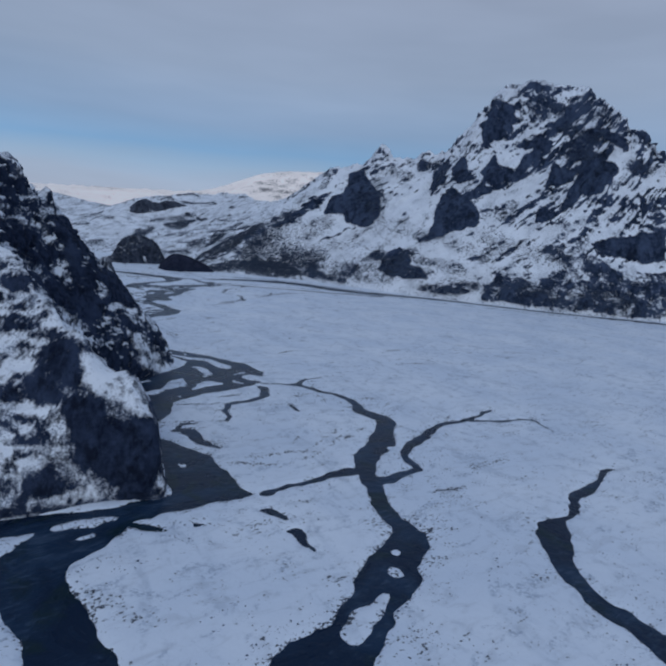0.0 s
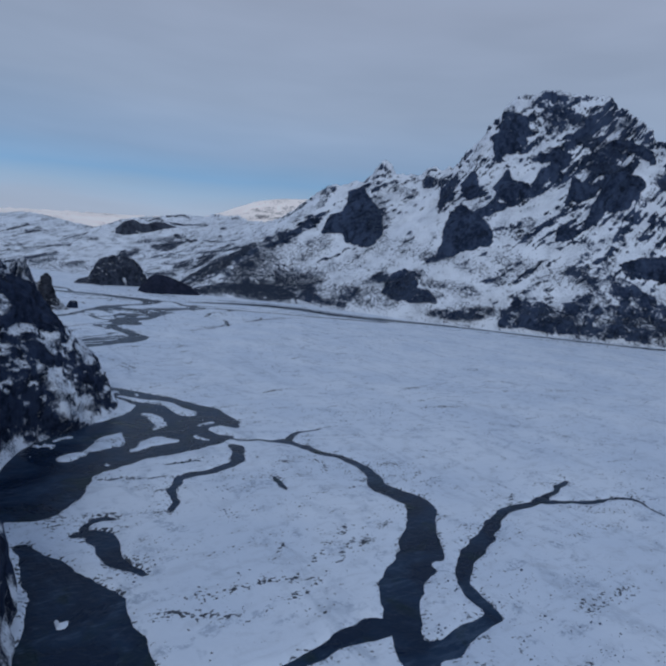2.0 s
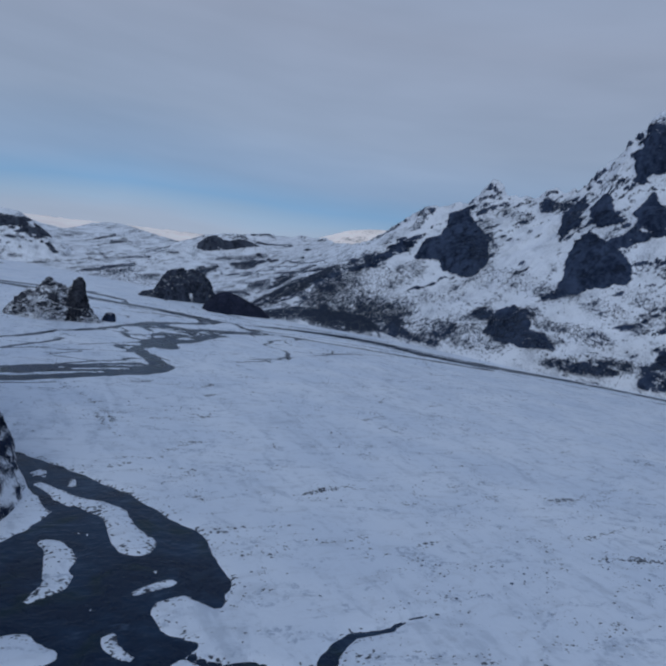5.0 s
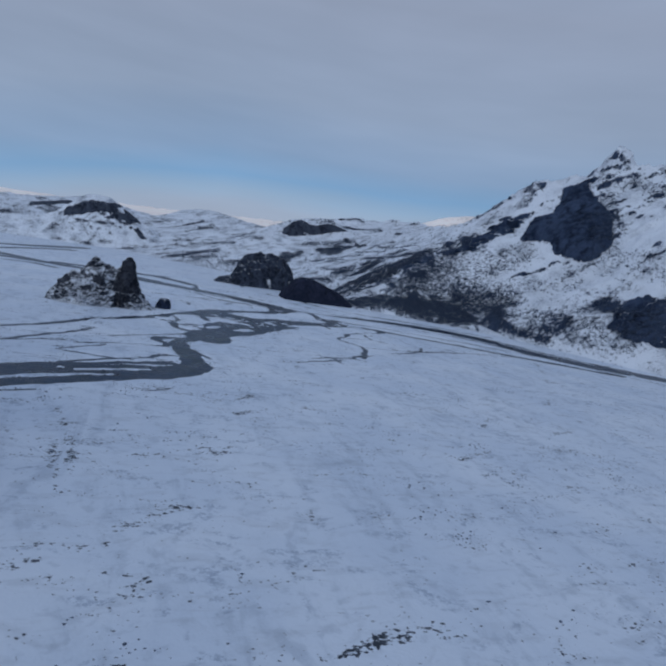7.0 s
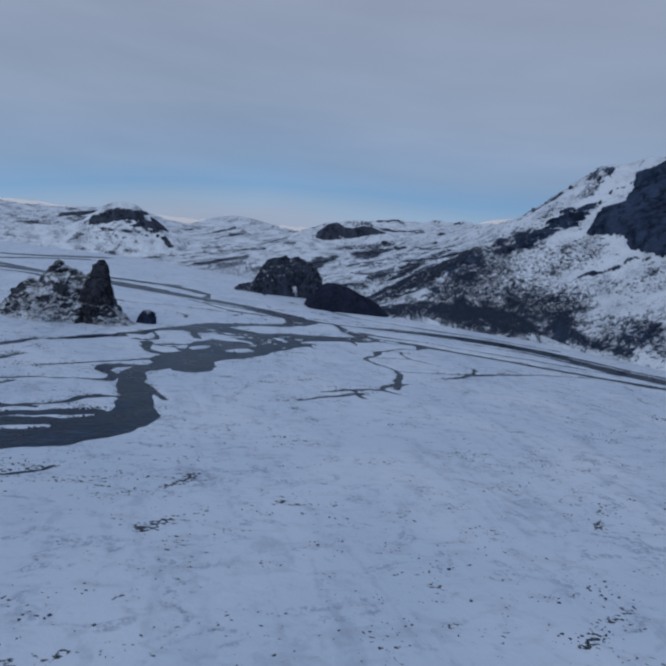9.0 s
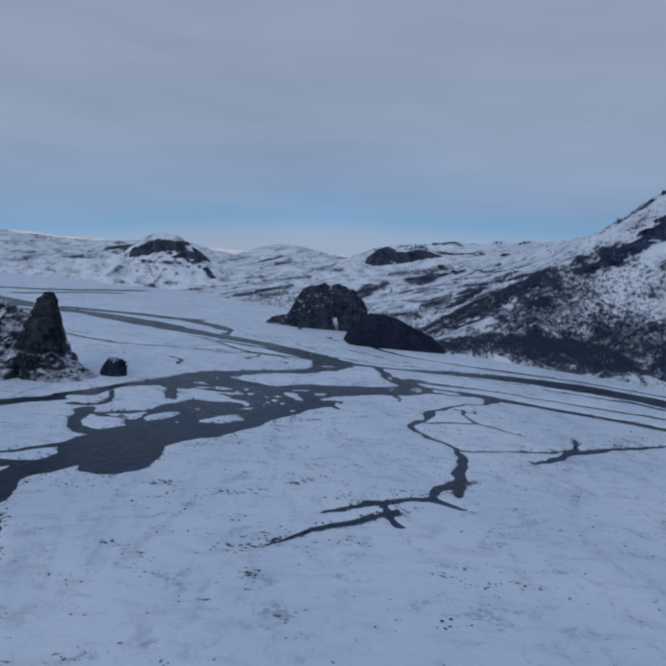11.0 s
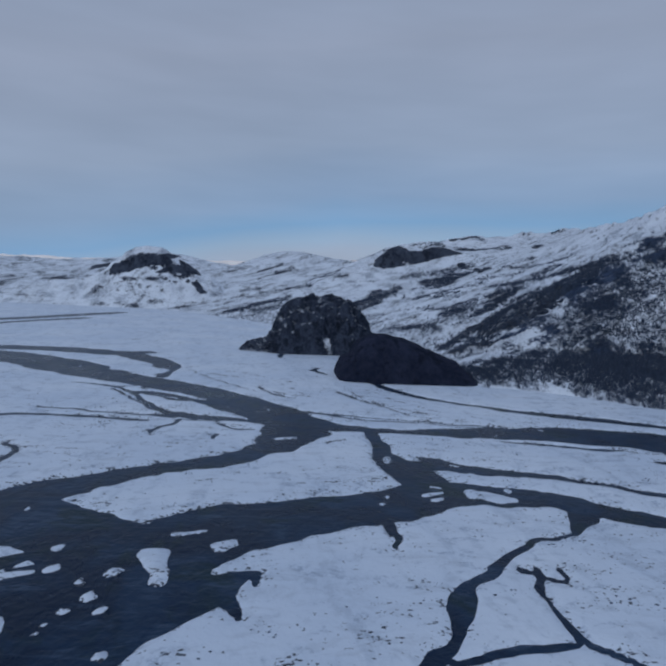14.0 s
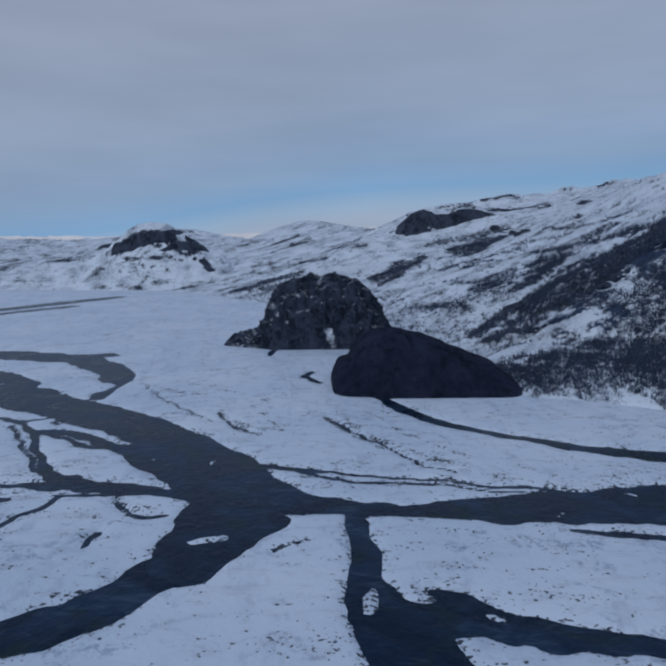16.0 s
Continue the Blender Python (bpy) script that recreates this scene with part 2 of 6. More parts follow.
smudge = calc(gt, "MULTIPLY", span(gt, patch_n, 0.55, 0.68), span(gt, speck, 0.42, 0.60))
white = blend(gt, calc(gt, "MULTIPLY", smudge, 0.62), white, (0.27, 0.34, 0.45))
thin = blend(gt, span(gt, rib, 0.48, 0.75, 0.0, 0.25), white, (0.30, 0.33, 0.38))
gt.links.new(blend(gt, open_gravel, thin, gravel), gb.inputs["Base Color"])
gb.inputs["Roughness"].default_value, gb.inputs["Specular IOR Level"].default_value = 0.6, 0.5
bump(gt, gb, calc(gt, "ADD", clump, calc(gt, "MULTIPLY", grain, 0.4)), 0.35, 0.6)

MAT_WATER, wa, wb = material("river_water")
ripple = tex(wa, 1.6, 5.0, 0.6, scale=(1, 1, 1), distort=0.5)
silt = tex(wa, 14.0, 4.0, 0.6, distort=1.2)
deep_water = blend(wa, span(wa, silt, 0.40, 0.62), (0.005, 0.015, 0.038), (0.014, 0.034, 0.072))
slush = calc(wa, "ADD", tex(wa, 1.9, 5.0, 0.65, scale=(0.35, 1.3, 1.0), distort=1.5), calc(wa, "MULTIPLY", calc(wa, "SUBTRACT", silt, 0.5), 0.7))
deep_water = blend(wa, span(wa, tex(wa, 10.0, 4.0, 0.6, distort=0.8), 0.52, 0.66, 0.0, 0.7), deep_water, (0.010, 0.024, 0.024))
deep_water = blend(wa, span(wa, slush, 0.54, 0.72, 0.0, 0.6), deep_water, (0.060, 0.092, 0.145))
wa.links.new(deep_water, wb.inputs["Base Color"])
wa.links.new(span(wa, silt, 0.3, 0.7, 0.24, 0.40), wb.inputs["Roughness"])
wb.inputs["IOR"].default_value = 1.33
wb.inputs["Specular IOR Level"].default_value = 0.27
wb.inputs["Specular Tint"].default_value = (0.44, 0.70, 1.0, 1)
bump(wa, wb, ripple, 0.22, 0.8)


# ---- river plain ----
CHANNELS, ISLANDS = [], []


def channel(*stations):
    """A river arm: x, y and half width of its stations, wet gravel included."""
    CHANNELS.append([(x, y, 0.93 * r - min(0.25, 0.2 * r)) for x, y, r in stations])


def island(*stations):
    ISLANDS.append(list(stations))


channel((-150, -300, 7), (-128, -272, 7), (-120.1, -266.4, 7), (-114.3, -264.5, 4.8), (-106.3, -259.6, 4.2), (-101, -255.7, 5.2), (-89.5, -249.4, 4.4), (-86.7, -244.5, 2.9), (-85, -236.7, 2.4), (-80.4, -226.6, 2.4), (-78, -221.6, 2.6))
channel((-78, -221.6, 2.6), (-72, -214, 3.4), (-62.4, -208.1, 3.2), (-51, -196, 3.2), (-48.9, -191, 3.2), (-50.4, -183.8, 2.8), (-48.7, -179.7, 2.2), (-46.3, -171, 1.9), (-47.4, -165.2, 1.7), (-50.3, -159.2, 1.5), (-54.3, -151.4, 1.8), (-57.4, -150.1, 1), (-65.9, -144.3, 0.9))
channel((-79.1, -226.5, 2), (-70.4, -226.5, 1.5), (-64.3, -224, 1.4), (-63.2, -217.2, 1.3), (-54, -210.7, 1.9), (-42, -206, 1.3), (-31.3, -202.6, 1.4), (-22, -203, 1.2), (-14, -201, 1), (-7.5, -198.3, 0.8))
channel((-22, -203.7, 1.2), (-13.4, -207.5, 0.8), (-2.7, -209.8, 0.8), (-3, -216, 0.5), (-5.2, -221.1, 0.4))
channel((-80, -219, 2), (-93.4, -219.7, 1.2), (-101.6, -219.5, 0.9), (-104, -221, 1.6))
channel((-116, -180, 1.2), (-113, -194, 4.5), (-112.5, -206, 7), (-109.5, -218.5, 3))
channel((-108, -219, 2), (-121, -217, 3.5), (-130, -217, 4), (-140, -221, 6), (-149, -229, 6.5), (-148, -240, 5.5), (-147.5, -252, 5.5), (-148, -266, 6), (-156, -290, 8))
channel((-108.2, -227.2, 0.6), (-105.6, -228.6, 1.5), (-104.9, -231.2, 0.7))
channel((-107.2, -236.2, 0.7), (-105.2, -237.0, 1.6), (-106.2, -239.6, 1.3), (-106.6, -242.6, 0.5))
channel((-131.2, -221.4, 0.6), (-128.6, -223.0, 1.4), (-126.4, -225.2, 0.5))
channel((-121.0, -226.3, 0.8), (-119.6, -227.0, 0.5))
channel((-152, -213, 4), (-146, -214.5, 4), (-138, -216.0, 3.4), (-128, -217.0, 3))
channel((-115.5, -197, 3), (-116.5, -206, 5), (-118, -214, 4))
channel((-90, -5.5, 2.4), (-77.2, 1.8, 2.2), (-64.6, 7.6, 1.8), (-56, 11, 1.8), (-48, 14, 2))
channel((-92, -27, 0.8), (-82.3, -24, 0.9), (-75.7, -22, 0.5))
channel((-55.5, -16.1, 0.5), (-50.8, -15.7, 0.6), (-48.8, -13, 0.5))
channel((-78.6, 20.2, 0.5), (-71.8, 27.6, 1.0), (-66, 32, 0.6))
channel((-77.6, 20.5, 0.7), (-68.9, 15.6, 1.0), (-58, 14, 0.9))
channel((-97, 22, 0.9), (-84.8, 38.2, 1.4), (-75.5, 51.1, 1.0), (-71.7, 59.6, 0.6))
channel((-109.5, -179.3, 0.7), (-107.0, -179.1, 1.5), (-105.6, -181.4, 2.2), (-105.1, -186.2, 1.9), (-104.2, -191.1, 1.2), (-102.8, -194.4, 0.7))
channel((-106.3, -177.4, 1.0), (-104.1, -175.3, 0.9), (-102.0, -174.9, 0.9))
channel((-17.6, -245.8, 1), (-28, -249, 1), (-36.3, -250.5, 2), (-46, -255, 1), (-54.3, -257.2, 1), (-60, -259.5, 3.4), (-67, -265, 2.4), (-73.5, -273.8, 2), (-74.5, -281.2, 2.1), (-75.4, -290, 2.8), (-80, -310, 3))
channel((-86, -83, 3), (-79, -93, 5), (-72.8, -104, 6.8), (-66.8, -116.5, 7.6), (-64.8, -127.5, 8.2), (-70, -139, 8), (-82, -142.5, 8.5), (-96, -143, 9), (-108, -150, 9), (-117, -160, 6), (-119, -172, 2.5))
channel((-72, -112, 7), (-84, -125, 7), (-96, -132, 8), (-106, -140, 8))
channel((-67.5, -150, 2), (-68.5, -154.8, 1.6), (-72, -159.1, 1.8), (-79.9, -162.5, 1.1), (-85.4, -163.5, 1.5), (-89.7, -168.3, 1), (-90.3, -172.1, 0.8), (-92.4, -176, 1.2))
channel((-54.6, -151.8, 1.1), (-49, -147.4, 1), (-42.4, -144.6, 0.5), (-32.7, -145.1, 0.4))
channel((-68.4, -168.2, 0.4), (-68.4, -172, 0.8), (-68.4, -176.4, 0.5))
channel((-85.9, -154.8, 0.5), (-79.4, -155.9, 0.5))
channel((-101.5, -158, 0.5), (-94.8, -160.1, 0.5), (-89, -160.9, 0.4))
channel((-160, -48, 10), (-110, -24, 9), (-84.6, -13.5, 8.5), (-72.8, -6.5, 9), (-59, -0.5, 8.5), (-48, 4, 7.2), (-41.5, 12, 5), (-41.4, 25, 4.2), (-44, 40, 4.3), (-43.5, 50, 3.4), (-37, 61, 4.6), (-29, 73, 8))
channel((-35, 65.4, 8), (-27.9, 76, 9), (-21, 89, 13), (-9, 107, 14), (1, 117, 13), (8, 128, 11), (18, 134, 8.2), (28.5, 137.3, 7), (37.3, 140.5, 7), (44.6, 145, 7.5), (49.5, 144.7, 5.8), (58.6, 143.7, 4.6), (66.6, 141, 4.1), (73.8, 136, 3.7), (93.5, 123.7, 3.2), (120, 106, 4), (170, 74, 4))
channel((-24, 138, 6), (-14, 130, 8), (-4, 124, 9))
channel((27, 184, 3), (15.3, 171.5, 4.5), (5, 161.3, 3.7), (-5.9, 155, 3.6), (-13.8, 148.7, 4.6), (-23.7, 141, 5.6), (-32.7, 127.5, 5.6), (-42.3, 118, 2.5), (-51.5, 100.5, 2), (-66, 84, 1.6))
channel((-120, 325, 8), (-80, 322, 9), (-53, 313, 8), (-36, 298, 7), (-26.5, 281, 5), (-24, 256, 2))
channel((-160, 320, 9), (-110, 305, 9), (-86, 292, 12), (-61, 272, 13), (-40, 255, 9), (-25, 245, 8.2), (-7, 230, 9.2), (9, 211, 10), (18.5, 199, 9), (28, 191, 5.5), (42, 188, 2.7), (56, 187, 4.2), (76, 187.5, 6.5), (95, 186.5, 9), (112, 182, 11), (128, 172, 12.5), (143, 152, 14))
channel((143, 152, 14), (154, 127, 14.5), (166, 108, 14), (188, 85, 12.5), (210, 70, 9.5), (236, 42, 7), (260, 7, 6), (303, -42, 5.5), (348, -86, 6), (425, -165, 6))
channel((100, 165, 1.5), (128, 150, 2), (146, 118, 2), (166, 86, 1.6), (200, 45, 1.5), (246, -8, 1.4), (290, -56, 1.4))
channel((70, 180, 0.9), (90, 175.5, 1.2), (112, 170, 1.5), (135, 157, 2))
channel((20.2, 188.5, 8.5), (19.3, 181.4, 8.2), (16, 171.5, 4.6))
channel((39.4, 186, 2.6), (39.5, 176, 2.5), (39.3, 167.8, 3.1), (41.5, 159.3, 5.6), (43.9, 151, 6))
channel((46.5, 161.5, 4.6), (60.8, 157, 2.6), (74, 153, 1.6), (83, 147.5, 1.5), (120, 128, 2), (172, 96, 2))
channel((67, 137, 3), (61.5, 129.5, 0.9), (52.3, 125.6, 0.8), (44.9, 119.3, 1.0), (38.4, 111.4, 2.0), (35.2, 104.3, 1.0), (30.8, 99.1, 1.2), (28.3, 94.5, 1.1), (28.4, 91, 0.8), (30.6, 86, 0.7), (34.1, 78, 0.8), (31.5, 69, 1.1), (29.3, 63, 0.9), (27.8, 58, 1.3), (21.2, 52.5, 0.9), (19.2, 49.7, 0.8), (15.3, 48, 1.3), (9.9, 45.8, 0.9), (4.7, 43.1, 0.7), (1.9, 41.3, 0.6))
channel((19.4, 49.3, 1.6), (22, 46.5, 0.8), (26, 44, 0.3))
channel((10.5, 46, 0.8), (10.6, 42, 1.1), (11.6, 38, 0.9))
channel((35.2, 76.9, 0.6), (46.4, 78.5, 0.5), (58.9, 81.3, 0.7), (65.3, 84.6, 0.9), (70.1, 94.2, 0.5))
channel((49.7, 119.2, 0.7), (48.4, 110.7, 0.6), (48.6, 104, 1.2), (53.3, 96.9, 0.7), (60, 92, 0.4))
channel((33.1, 99.9, 0.7), (38.7, 101, 0.7), (47, 102.9, 0.8))
channel((6, 116.5, 1.6), (10.5, 112.4, 1.5), (13.2, 108.4, 0.7))
channel((-30, 66, 6), (-29, 59, 4.5), (-33, 55, 4))
channel((34, 132, 1.6), (33.2, 126.5, 0.7), (32.8, 123.8, 0.5))
channel((52, 254, 2.4), (59.3, 236, 2.6), (71.5, 224.2, 1.8), (89.5, 212.9, 3), (102.4, 208, 3.4), (130, 195, 3), (158, 172, 2.5))
channel((23.1, 206.6, 1), (37.8, 202.6, 0.8), (59.3, 196.8, 0.7), (79.1, 192, 0.9), (100, 187.5, 0.9))
channel((-45, 240, 1.2), (-31.7, 233.2, 1), (-17.2, 208.5, 1.3), (-6.6, 198.2, 2.6), (4.4, 196.1, 2.2), (13.5, 192.5, 1.6))
channel((-45.3, 203.9, 1), (-19.7, 199, 1), (-10.1, 197.9, 2.4))
channel((-30.6, 230.8, 0.9), (-12.3, 222, 2), (0.4, 211, 1.8), (7.7, 203, 1.4))
channel((2.5, 177.2, 0.6), (2.6, 181.2, 0.8))
channel((-96.1, 215.3, 1.4), (-65, 194.9, 2), (-42.5, 196.6, 1.5), (-15.7, 192.4, 1.4))
channel((-39.1, 170.8, 0.7), (-34.6, 165.9, 0.9), (-34.5, 156.2, 0.7))
channel((-8.7, 30.8, 0.4), (1.6, 36.4, 0.8), (12.6, 43.8, 0.8))
channel((24.5, 50.8, 0.8), (31, 66, 1), (33.8, 74, 1))
channel((48.2, 70.7, 0.6), (67.9, 83.2, 1.6), (102.9, 95, 0.8), (135.8, 99, 1.2))
channel((-70.7, 81.4, 1.3), (-53.6, 102.6, 2), (-40.7, 121.5, 2.4))
channel((-45.9, 24.9, 1.2), (-51.6, 23.6, 2), (-55.4, 18, 1), (-75, 6, 1))
channel((-39.5, 56, 1.1), (-51, 52.5, 2.4), (-48.6, 40, 1.5), (-55.8, 37.8, 0.7), (-75, 31, 0.7))
channel((-40, 68, 1.2), (-52.7, 57, 1), (-66, 46, 0.6))
channel((-44.6, 90.9, 2.4), (-42.7, 76.9, 2.2), (-36, 72, 3))
channel((-97.7, 45.3, 1.2), (-85.2, 60.6, 2.2), (-74, 80, 1.4))
channel((-93.5, 26.2, 1), (-78.8, 34, 1.2))
channel((-38.8, 32.5, 0.9), (-35.1, 25.1, 0.8))
channel((-230, 420, 10), (-178.6, 477.8, 9), (-146, 560, 10), (-130, 600, 8))
channel((-230, 400, 6), (-164.5, 345.1, 7), (-113.4, 300, 6))
island((-113.1, -263.3, 1.6), (-108, -261, 1.9), (-103.9, -258.6, 0.9))
island((-98.6, -255, 1.2))
island((-93.5, -251.3, 1))
island((-143.0, -217.6, 0.6), (-138, -217.6, 1.7), (-133, -218.0, 0.7))
island((-140.5, -221.6, 0.8), (-138, -221.2, 0.6))
island((-27, 111.5, 2.4), (-19, 109.5, 3.0), (-12.5, 107.5, 1.6), (-11, 104.2, 0.8))
island((-30.1, 105.5, 1))
island((-16, 117, 1.2), (-13, 118, 0.8))
island((-3, 117.5, 1.1))
island((-66, 299, 3), (-55, 305, 3.5))
island((-43, 272, 4), (-31, 270, 4.5))
island((16.4, 177.8, 0.8), (20.2, 179.4, 0.8))
island((40.2, 166, 0.5), (39.2, 162, 0.9))
island((45.3, 165, 0.9))
island((51.4, 145.5, 0.9), (55.2, 143.4, 0.9))
island((49.2, 155.8, 0.9), (55, 153, 0.9))
island((0.6, 121, 1.2), (1.5, 117.5, 0.7))
island((9.5, 118.6, 0.8), (14.2, 120.3, 2.2), (21.1, 123.2, 3.2), (27, 125.5, 4))
island((10.5, 106, 2.2), (8, 103, 2), (14, 101, 4))
island((-23.6, 122.2, 0.7), (-20.8, 123.2, 0.7))
island((-16.5, 91.8, 1.4), (-13.2, 94.2, 0.8))
island((42.4, 143.8, 0.7), (46, 145, 0.5))
island((33.5, 139.6, 0.6))
island((-95, -18, 1), (-75, -9, 1.2), (-62, -4, 0.7))
island((-70, -2, 0.8), (-54, 4, 0.9))
island((-12, 100, 0.8), (-9, 102, 0.6))
island((-22, 97, 0.7))
island((2, 128, 0.7), (6, 129, 0.5))
channel((-49.6, 240.6, 1.0), (-42.8, 239.7, 1.0), (-33.5, 235.4, 1.0), (-25.9, 239.1, 0.7))
channel((-29.0, 229.2, 0.9), (-19.9, 223.2, 1.0), (-10.5, 217.6, 0.9), (-0.9, 216.4, 0.9))
channel((-26.0, 234.9, 0.9), (-18.1, 226.7, 0.8), (-9.1, 222.5, 0.7))
channel((-11.7, 179.3, 0.4), (-12.1, 183.5, 0.6), (-9.6, 189.8, 0.7), (-7.5, 194.2, 0.6))
channel((-9.0, 194.3, 0.6), (0.2, 194.0, 0.6), (6.3, 194.3, 0.7))
channel((1.5, 193.7, 0.4), (3.3, 189.0, 0.6), (7.3, 185.9, 0.6), (10.7, 186.6, 0.6))
channel((-31.1, 288.0, 0.9), (-24.3, 274.8, 1.2), (-25.0, 256.9, 0.7))
channel((28.7, 174.5, 0.2), (26.8, 175.4, 0.3), (31.4, 177.5, 0.3))
channel((18.0, 320.4, 1.4), (19.2, 337.2, 1.5), (21.1, 345.8, 1.1))
channel((34, 290, 1.2), (31, 283, 2), (36.4, 274, 1.2))
island((-63.1, 291.7, 1.3), (-56.2, 297.6, 3.7), (-52.7, 304.1, 2.0))
island((-34.6, 262.0, 1.6), (-30.3, 267.6, 5.6), (-28.0, 270.5, 4.2))
island((4.5, 189.5, 1.0))
island((7.8, 188.7, 1.4), (9.2, 189.1, 0.6))
island((44.0, 164.8, 0.9), (45.8, 163.5, 0.9))
island((53.3, 142.6, 0.7), (54.9, 143.1, 2.0), (57.3, 142.7, 0.8))
island((51.8, 160.5, 0.6), (53.2, 160.4, 0.5))
island((54.2, 155.7, 0.7), (55.2, 155.7, 0.4))
island((57.1, 146.7, 0.9))
island((64.1, 146.8, 1.1))
island((44.6, 148.3, 0.4), (46.3, 147.6, 0.5))
island((-9.8, 137.1, 1.3), (-8.0, 140.8, 1.6), (-4.8, 144.9, 1.6))
island((0.4, 121.7, 2.1), (1.8, 118.2, 1.7), (2.7, 115.0, 1.2))
island((8.2, 124.6, 1.0), (11.2, 125.8, 0.6))
channel((14.5, 117.3, 1.0), (14.5, 114.5, 0.6))
channel((47.7, 119.0, 0.6), (50.1, 116.4, 0.7), (52.5, 115.1, 0.7))
channel((53.3, 118.9, 0.8), (53.1, 116.1, 0.5))
island((42.4, 143.8, 0.8))
island((43.0, 141.3, 0.7), (45.2, 142.5, 0.5))
island((51.3, 146.3, 1.0), (51.3, 143.3, 1.0))
island((53.6, 143.3, 1.1), (56.9, 143.4, 1.0))
island((-11.6, 124.5, 1.0), (-10.5, 125.4, 0.4))
island((-18.3, 123.3, 1.5), (-15.9, 123.8, 0.6))
island((-10.7, 118.7, 1.0))
island((8.9, 124.0, 1.3), (11.6, 125.0, 0.7))
island((-1.7, 109.6, 0.7))
island((-24.9, 119.4, 1.0), (-22.3, 119.8, 0.6))
channel((-17.9, 137.3, 0.7), (-20.1, 134.9, 0.6))
island((-40.6, 81.1, 2.0), (-38.3, 83.2, 2.7), (-34.8, 79.9, 0.7))
island((-31.9, 84.8, 0.6), (-30.6, 86.9, 2.3), (-26.5, 91.7, 1.1))
island((-19.5, 87.0, 1.0), (-16.1, 89.5, 2.7), (-13.5, 90.9, 1.4))
island((-23.4, 112.7, 2.8), (-17.0, 110.4, 3.1), (-12.3, 106.5, 1.2))
island((-32.0, 98.3, 1.0), (-37.3, 103.1, 3.2), (-37.3, 110.6, 3.4), (-35.0, 114.3, 1.9))
island((-50.0, 100.5, 2.7), (-44.9, 102.9, 1.3))
island((-29.5, 103.3, 2.6))
island((1.3, 119.3, 1.2))
channel((-30.9, 122.3, 2.2), (-29.9, 108.6, 1.8), (-26.7, 98.2, 2.0), (-19.4, 99.9, 2.3), (-11.4, 98.3, 1.8))
channel((-48.9, 95.0, 1.6), (-44.0, 95.1, 1.5), (-42.1, 100.5, 1.1), (-44.0, 109.6, 0.8))
channel((-41.9, 88.5, 1.0), (-36.4, 90.0, 1.3), (-25.2, 95.4, 1.5))
channel((-44.0, 84.6, 1.1), (-41.6, 87.9, 0.8), (-33.4, 81.8, 2.5), (-24.1, 82.7, 2.5))
channel((-38.6, 73.1, 1.4), (-34.1, 75.7, 2.1), (-25.7, 77.2, 2.8))
island((-22.5, 231.3, 1.3), (-14.4, 227.1, 1.5), (-4.8, 219.5, 1.0))
channel((-34.3, 232.6, 0.8), (-23.7, 215.4, 0.8), (-16.9, 205.2, 0.7), (-10.2, 201.6, 0.6))
channel((-31.0, 122.2, 4.5), (-24.7, 123.4, 4.5), (-18.5, 121.9, 4.5))
island((-4.9, 87.7, 2.2), (-3.6, 90.7, 2.2), (-0.5, 93.7, 2.2))
island((84, 180, 0.6), (107, 171, 0.9), (128, 158, 1.0), (141, 139, 0.8))
island((150, 150, 0.7), (163, 124, 1.0), (180, 101, 0.8))
channel((-179, 396, 4.919), (-161, 460, 5.65789), (-135, 516, 6.32554))
channel((-147, 291, 3.88152), (-134, 293, 3.94112), (-116, 277, 3.82435))
channel((-85, 322, 4.37724), (-66, 318, 4.39), (-43, 322, 4.49245))
channel((-104.3, -142.1, 14.7), (-97.9, -140.9, 13.4), (-92.5, -138.7, 13.0), (-85.4, -137.2, 13.5), (-76.5, -131.0, 13))
island((-80.1, -97.2, 0.8), (-75.4, -103.3, 1.3), (-69.7, -110.2, 2.2), (-68.2, -119.9, 3))
island((-78.8, -117.9, 1.6), (-76.6, -122.9, 1.9), (-77.3, -128.0, 1.2), (-80.6, -132.0, 0.5))
island((-99.4, -141.5, 0.8), (-96.4, -139.8, 2.4), (-93.3, -138.0, 3.4), (-89.8, -134.2, 1.8), (-87.6, -132.2, 0.6))
island((-89.3, -144.2, 0.8), (-85.8, -142.3, 2.0), (-82.0, -140.6, 3.0), (-80.0, -141.4, 2.0), (-78.3, -141.9, 0.8))
island((-103.3, -144.8, 2.0), (-101.3, -143.4, 2.0))
island((-102.4, -132.6, 0.7), (-99.6, -130.8, 0.9))
island((-69.3, -132.2, 0.6), (-65.2, -130.6, 0.8))
island((-72.7, -140.4, 0.8), (-72.0, -143.9, 0.6))
island((-65.4, -136.5, 2.6), (-63.6, -139.3, 3.2), (-60.0, -141.2, 3.2))
channel((-112.5, -166.5, 6), (-109.5, -163.2, 5.5), (-104.7, -155.8, 4.5), (-99.6, -151.7, 3))
channel((36.6, 235.8, 0.5), (43.6, 223.7, 0.7), (51.0, 208.1, 0.6), (59.0, 201.5, 0.5))
channel((25.4, 207.1, 0.5), (37.7, 199.6, 0.7), (51.9, 196.4, 0.6), (68.6, 192.4, 0.5))
channel((9.9, 242.7, 0.5), (14.8, 231.3, 0.7), (21.6, 224.3, 0.5))
channel((-16.0, 272.1, 0.4), (-0.8, 248.1, 0.6), (10.0, 234.7, 0.4))
island((44.8, 164.8, 0.9), (45.4, 163.8, 0.9))
island((39.2, 162.3, 0.9), (39.7, 165.0, 0.5))
RILLS = []


def rill(*stations):
    """A faint run of stones and meltwater on the snow."""
    RILLS.append([(x, y, 0.12) for x, y in stations])


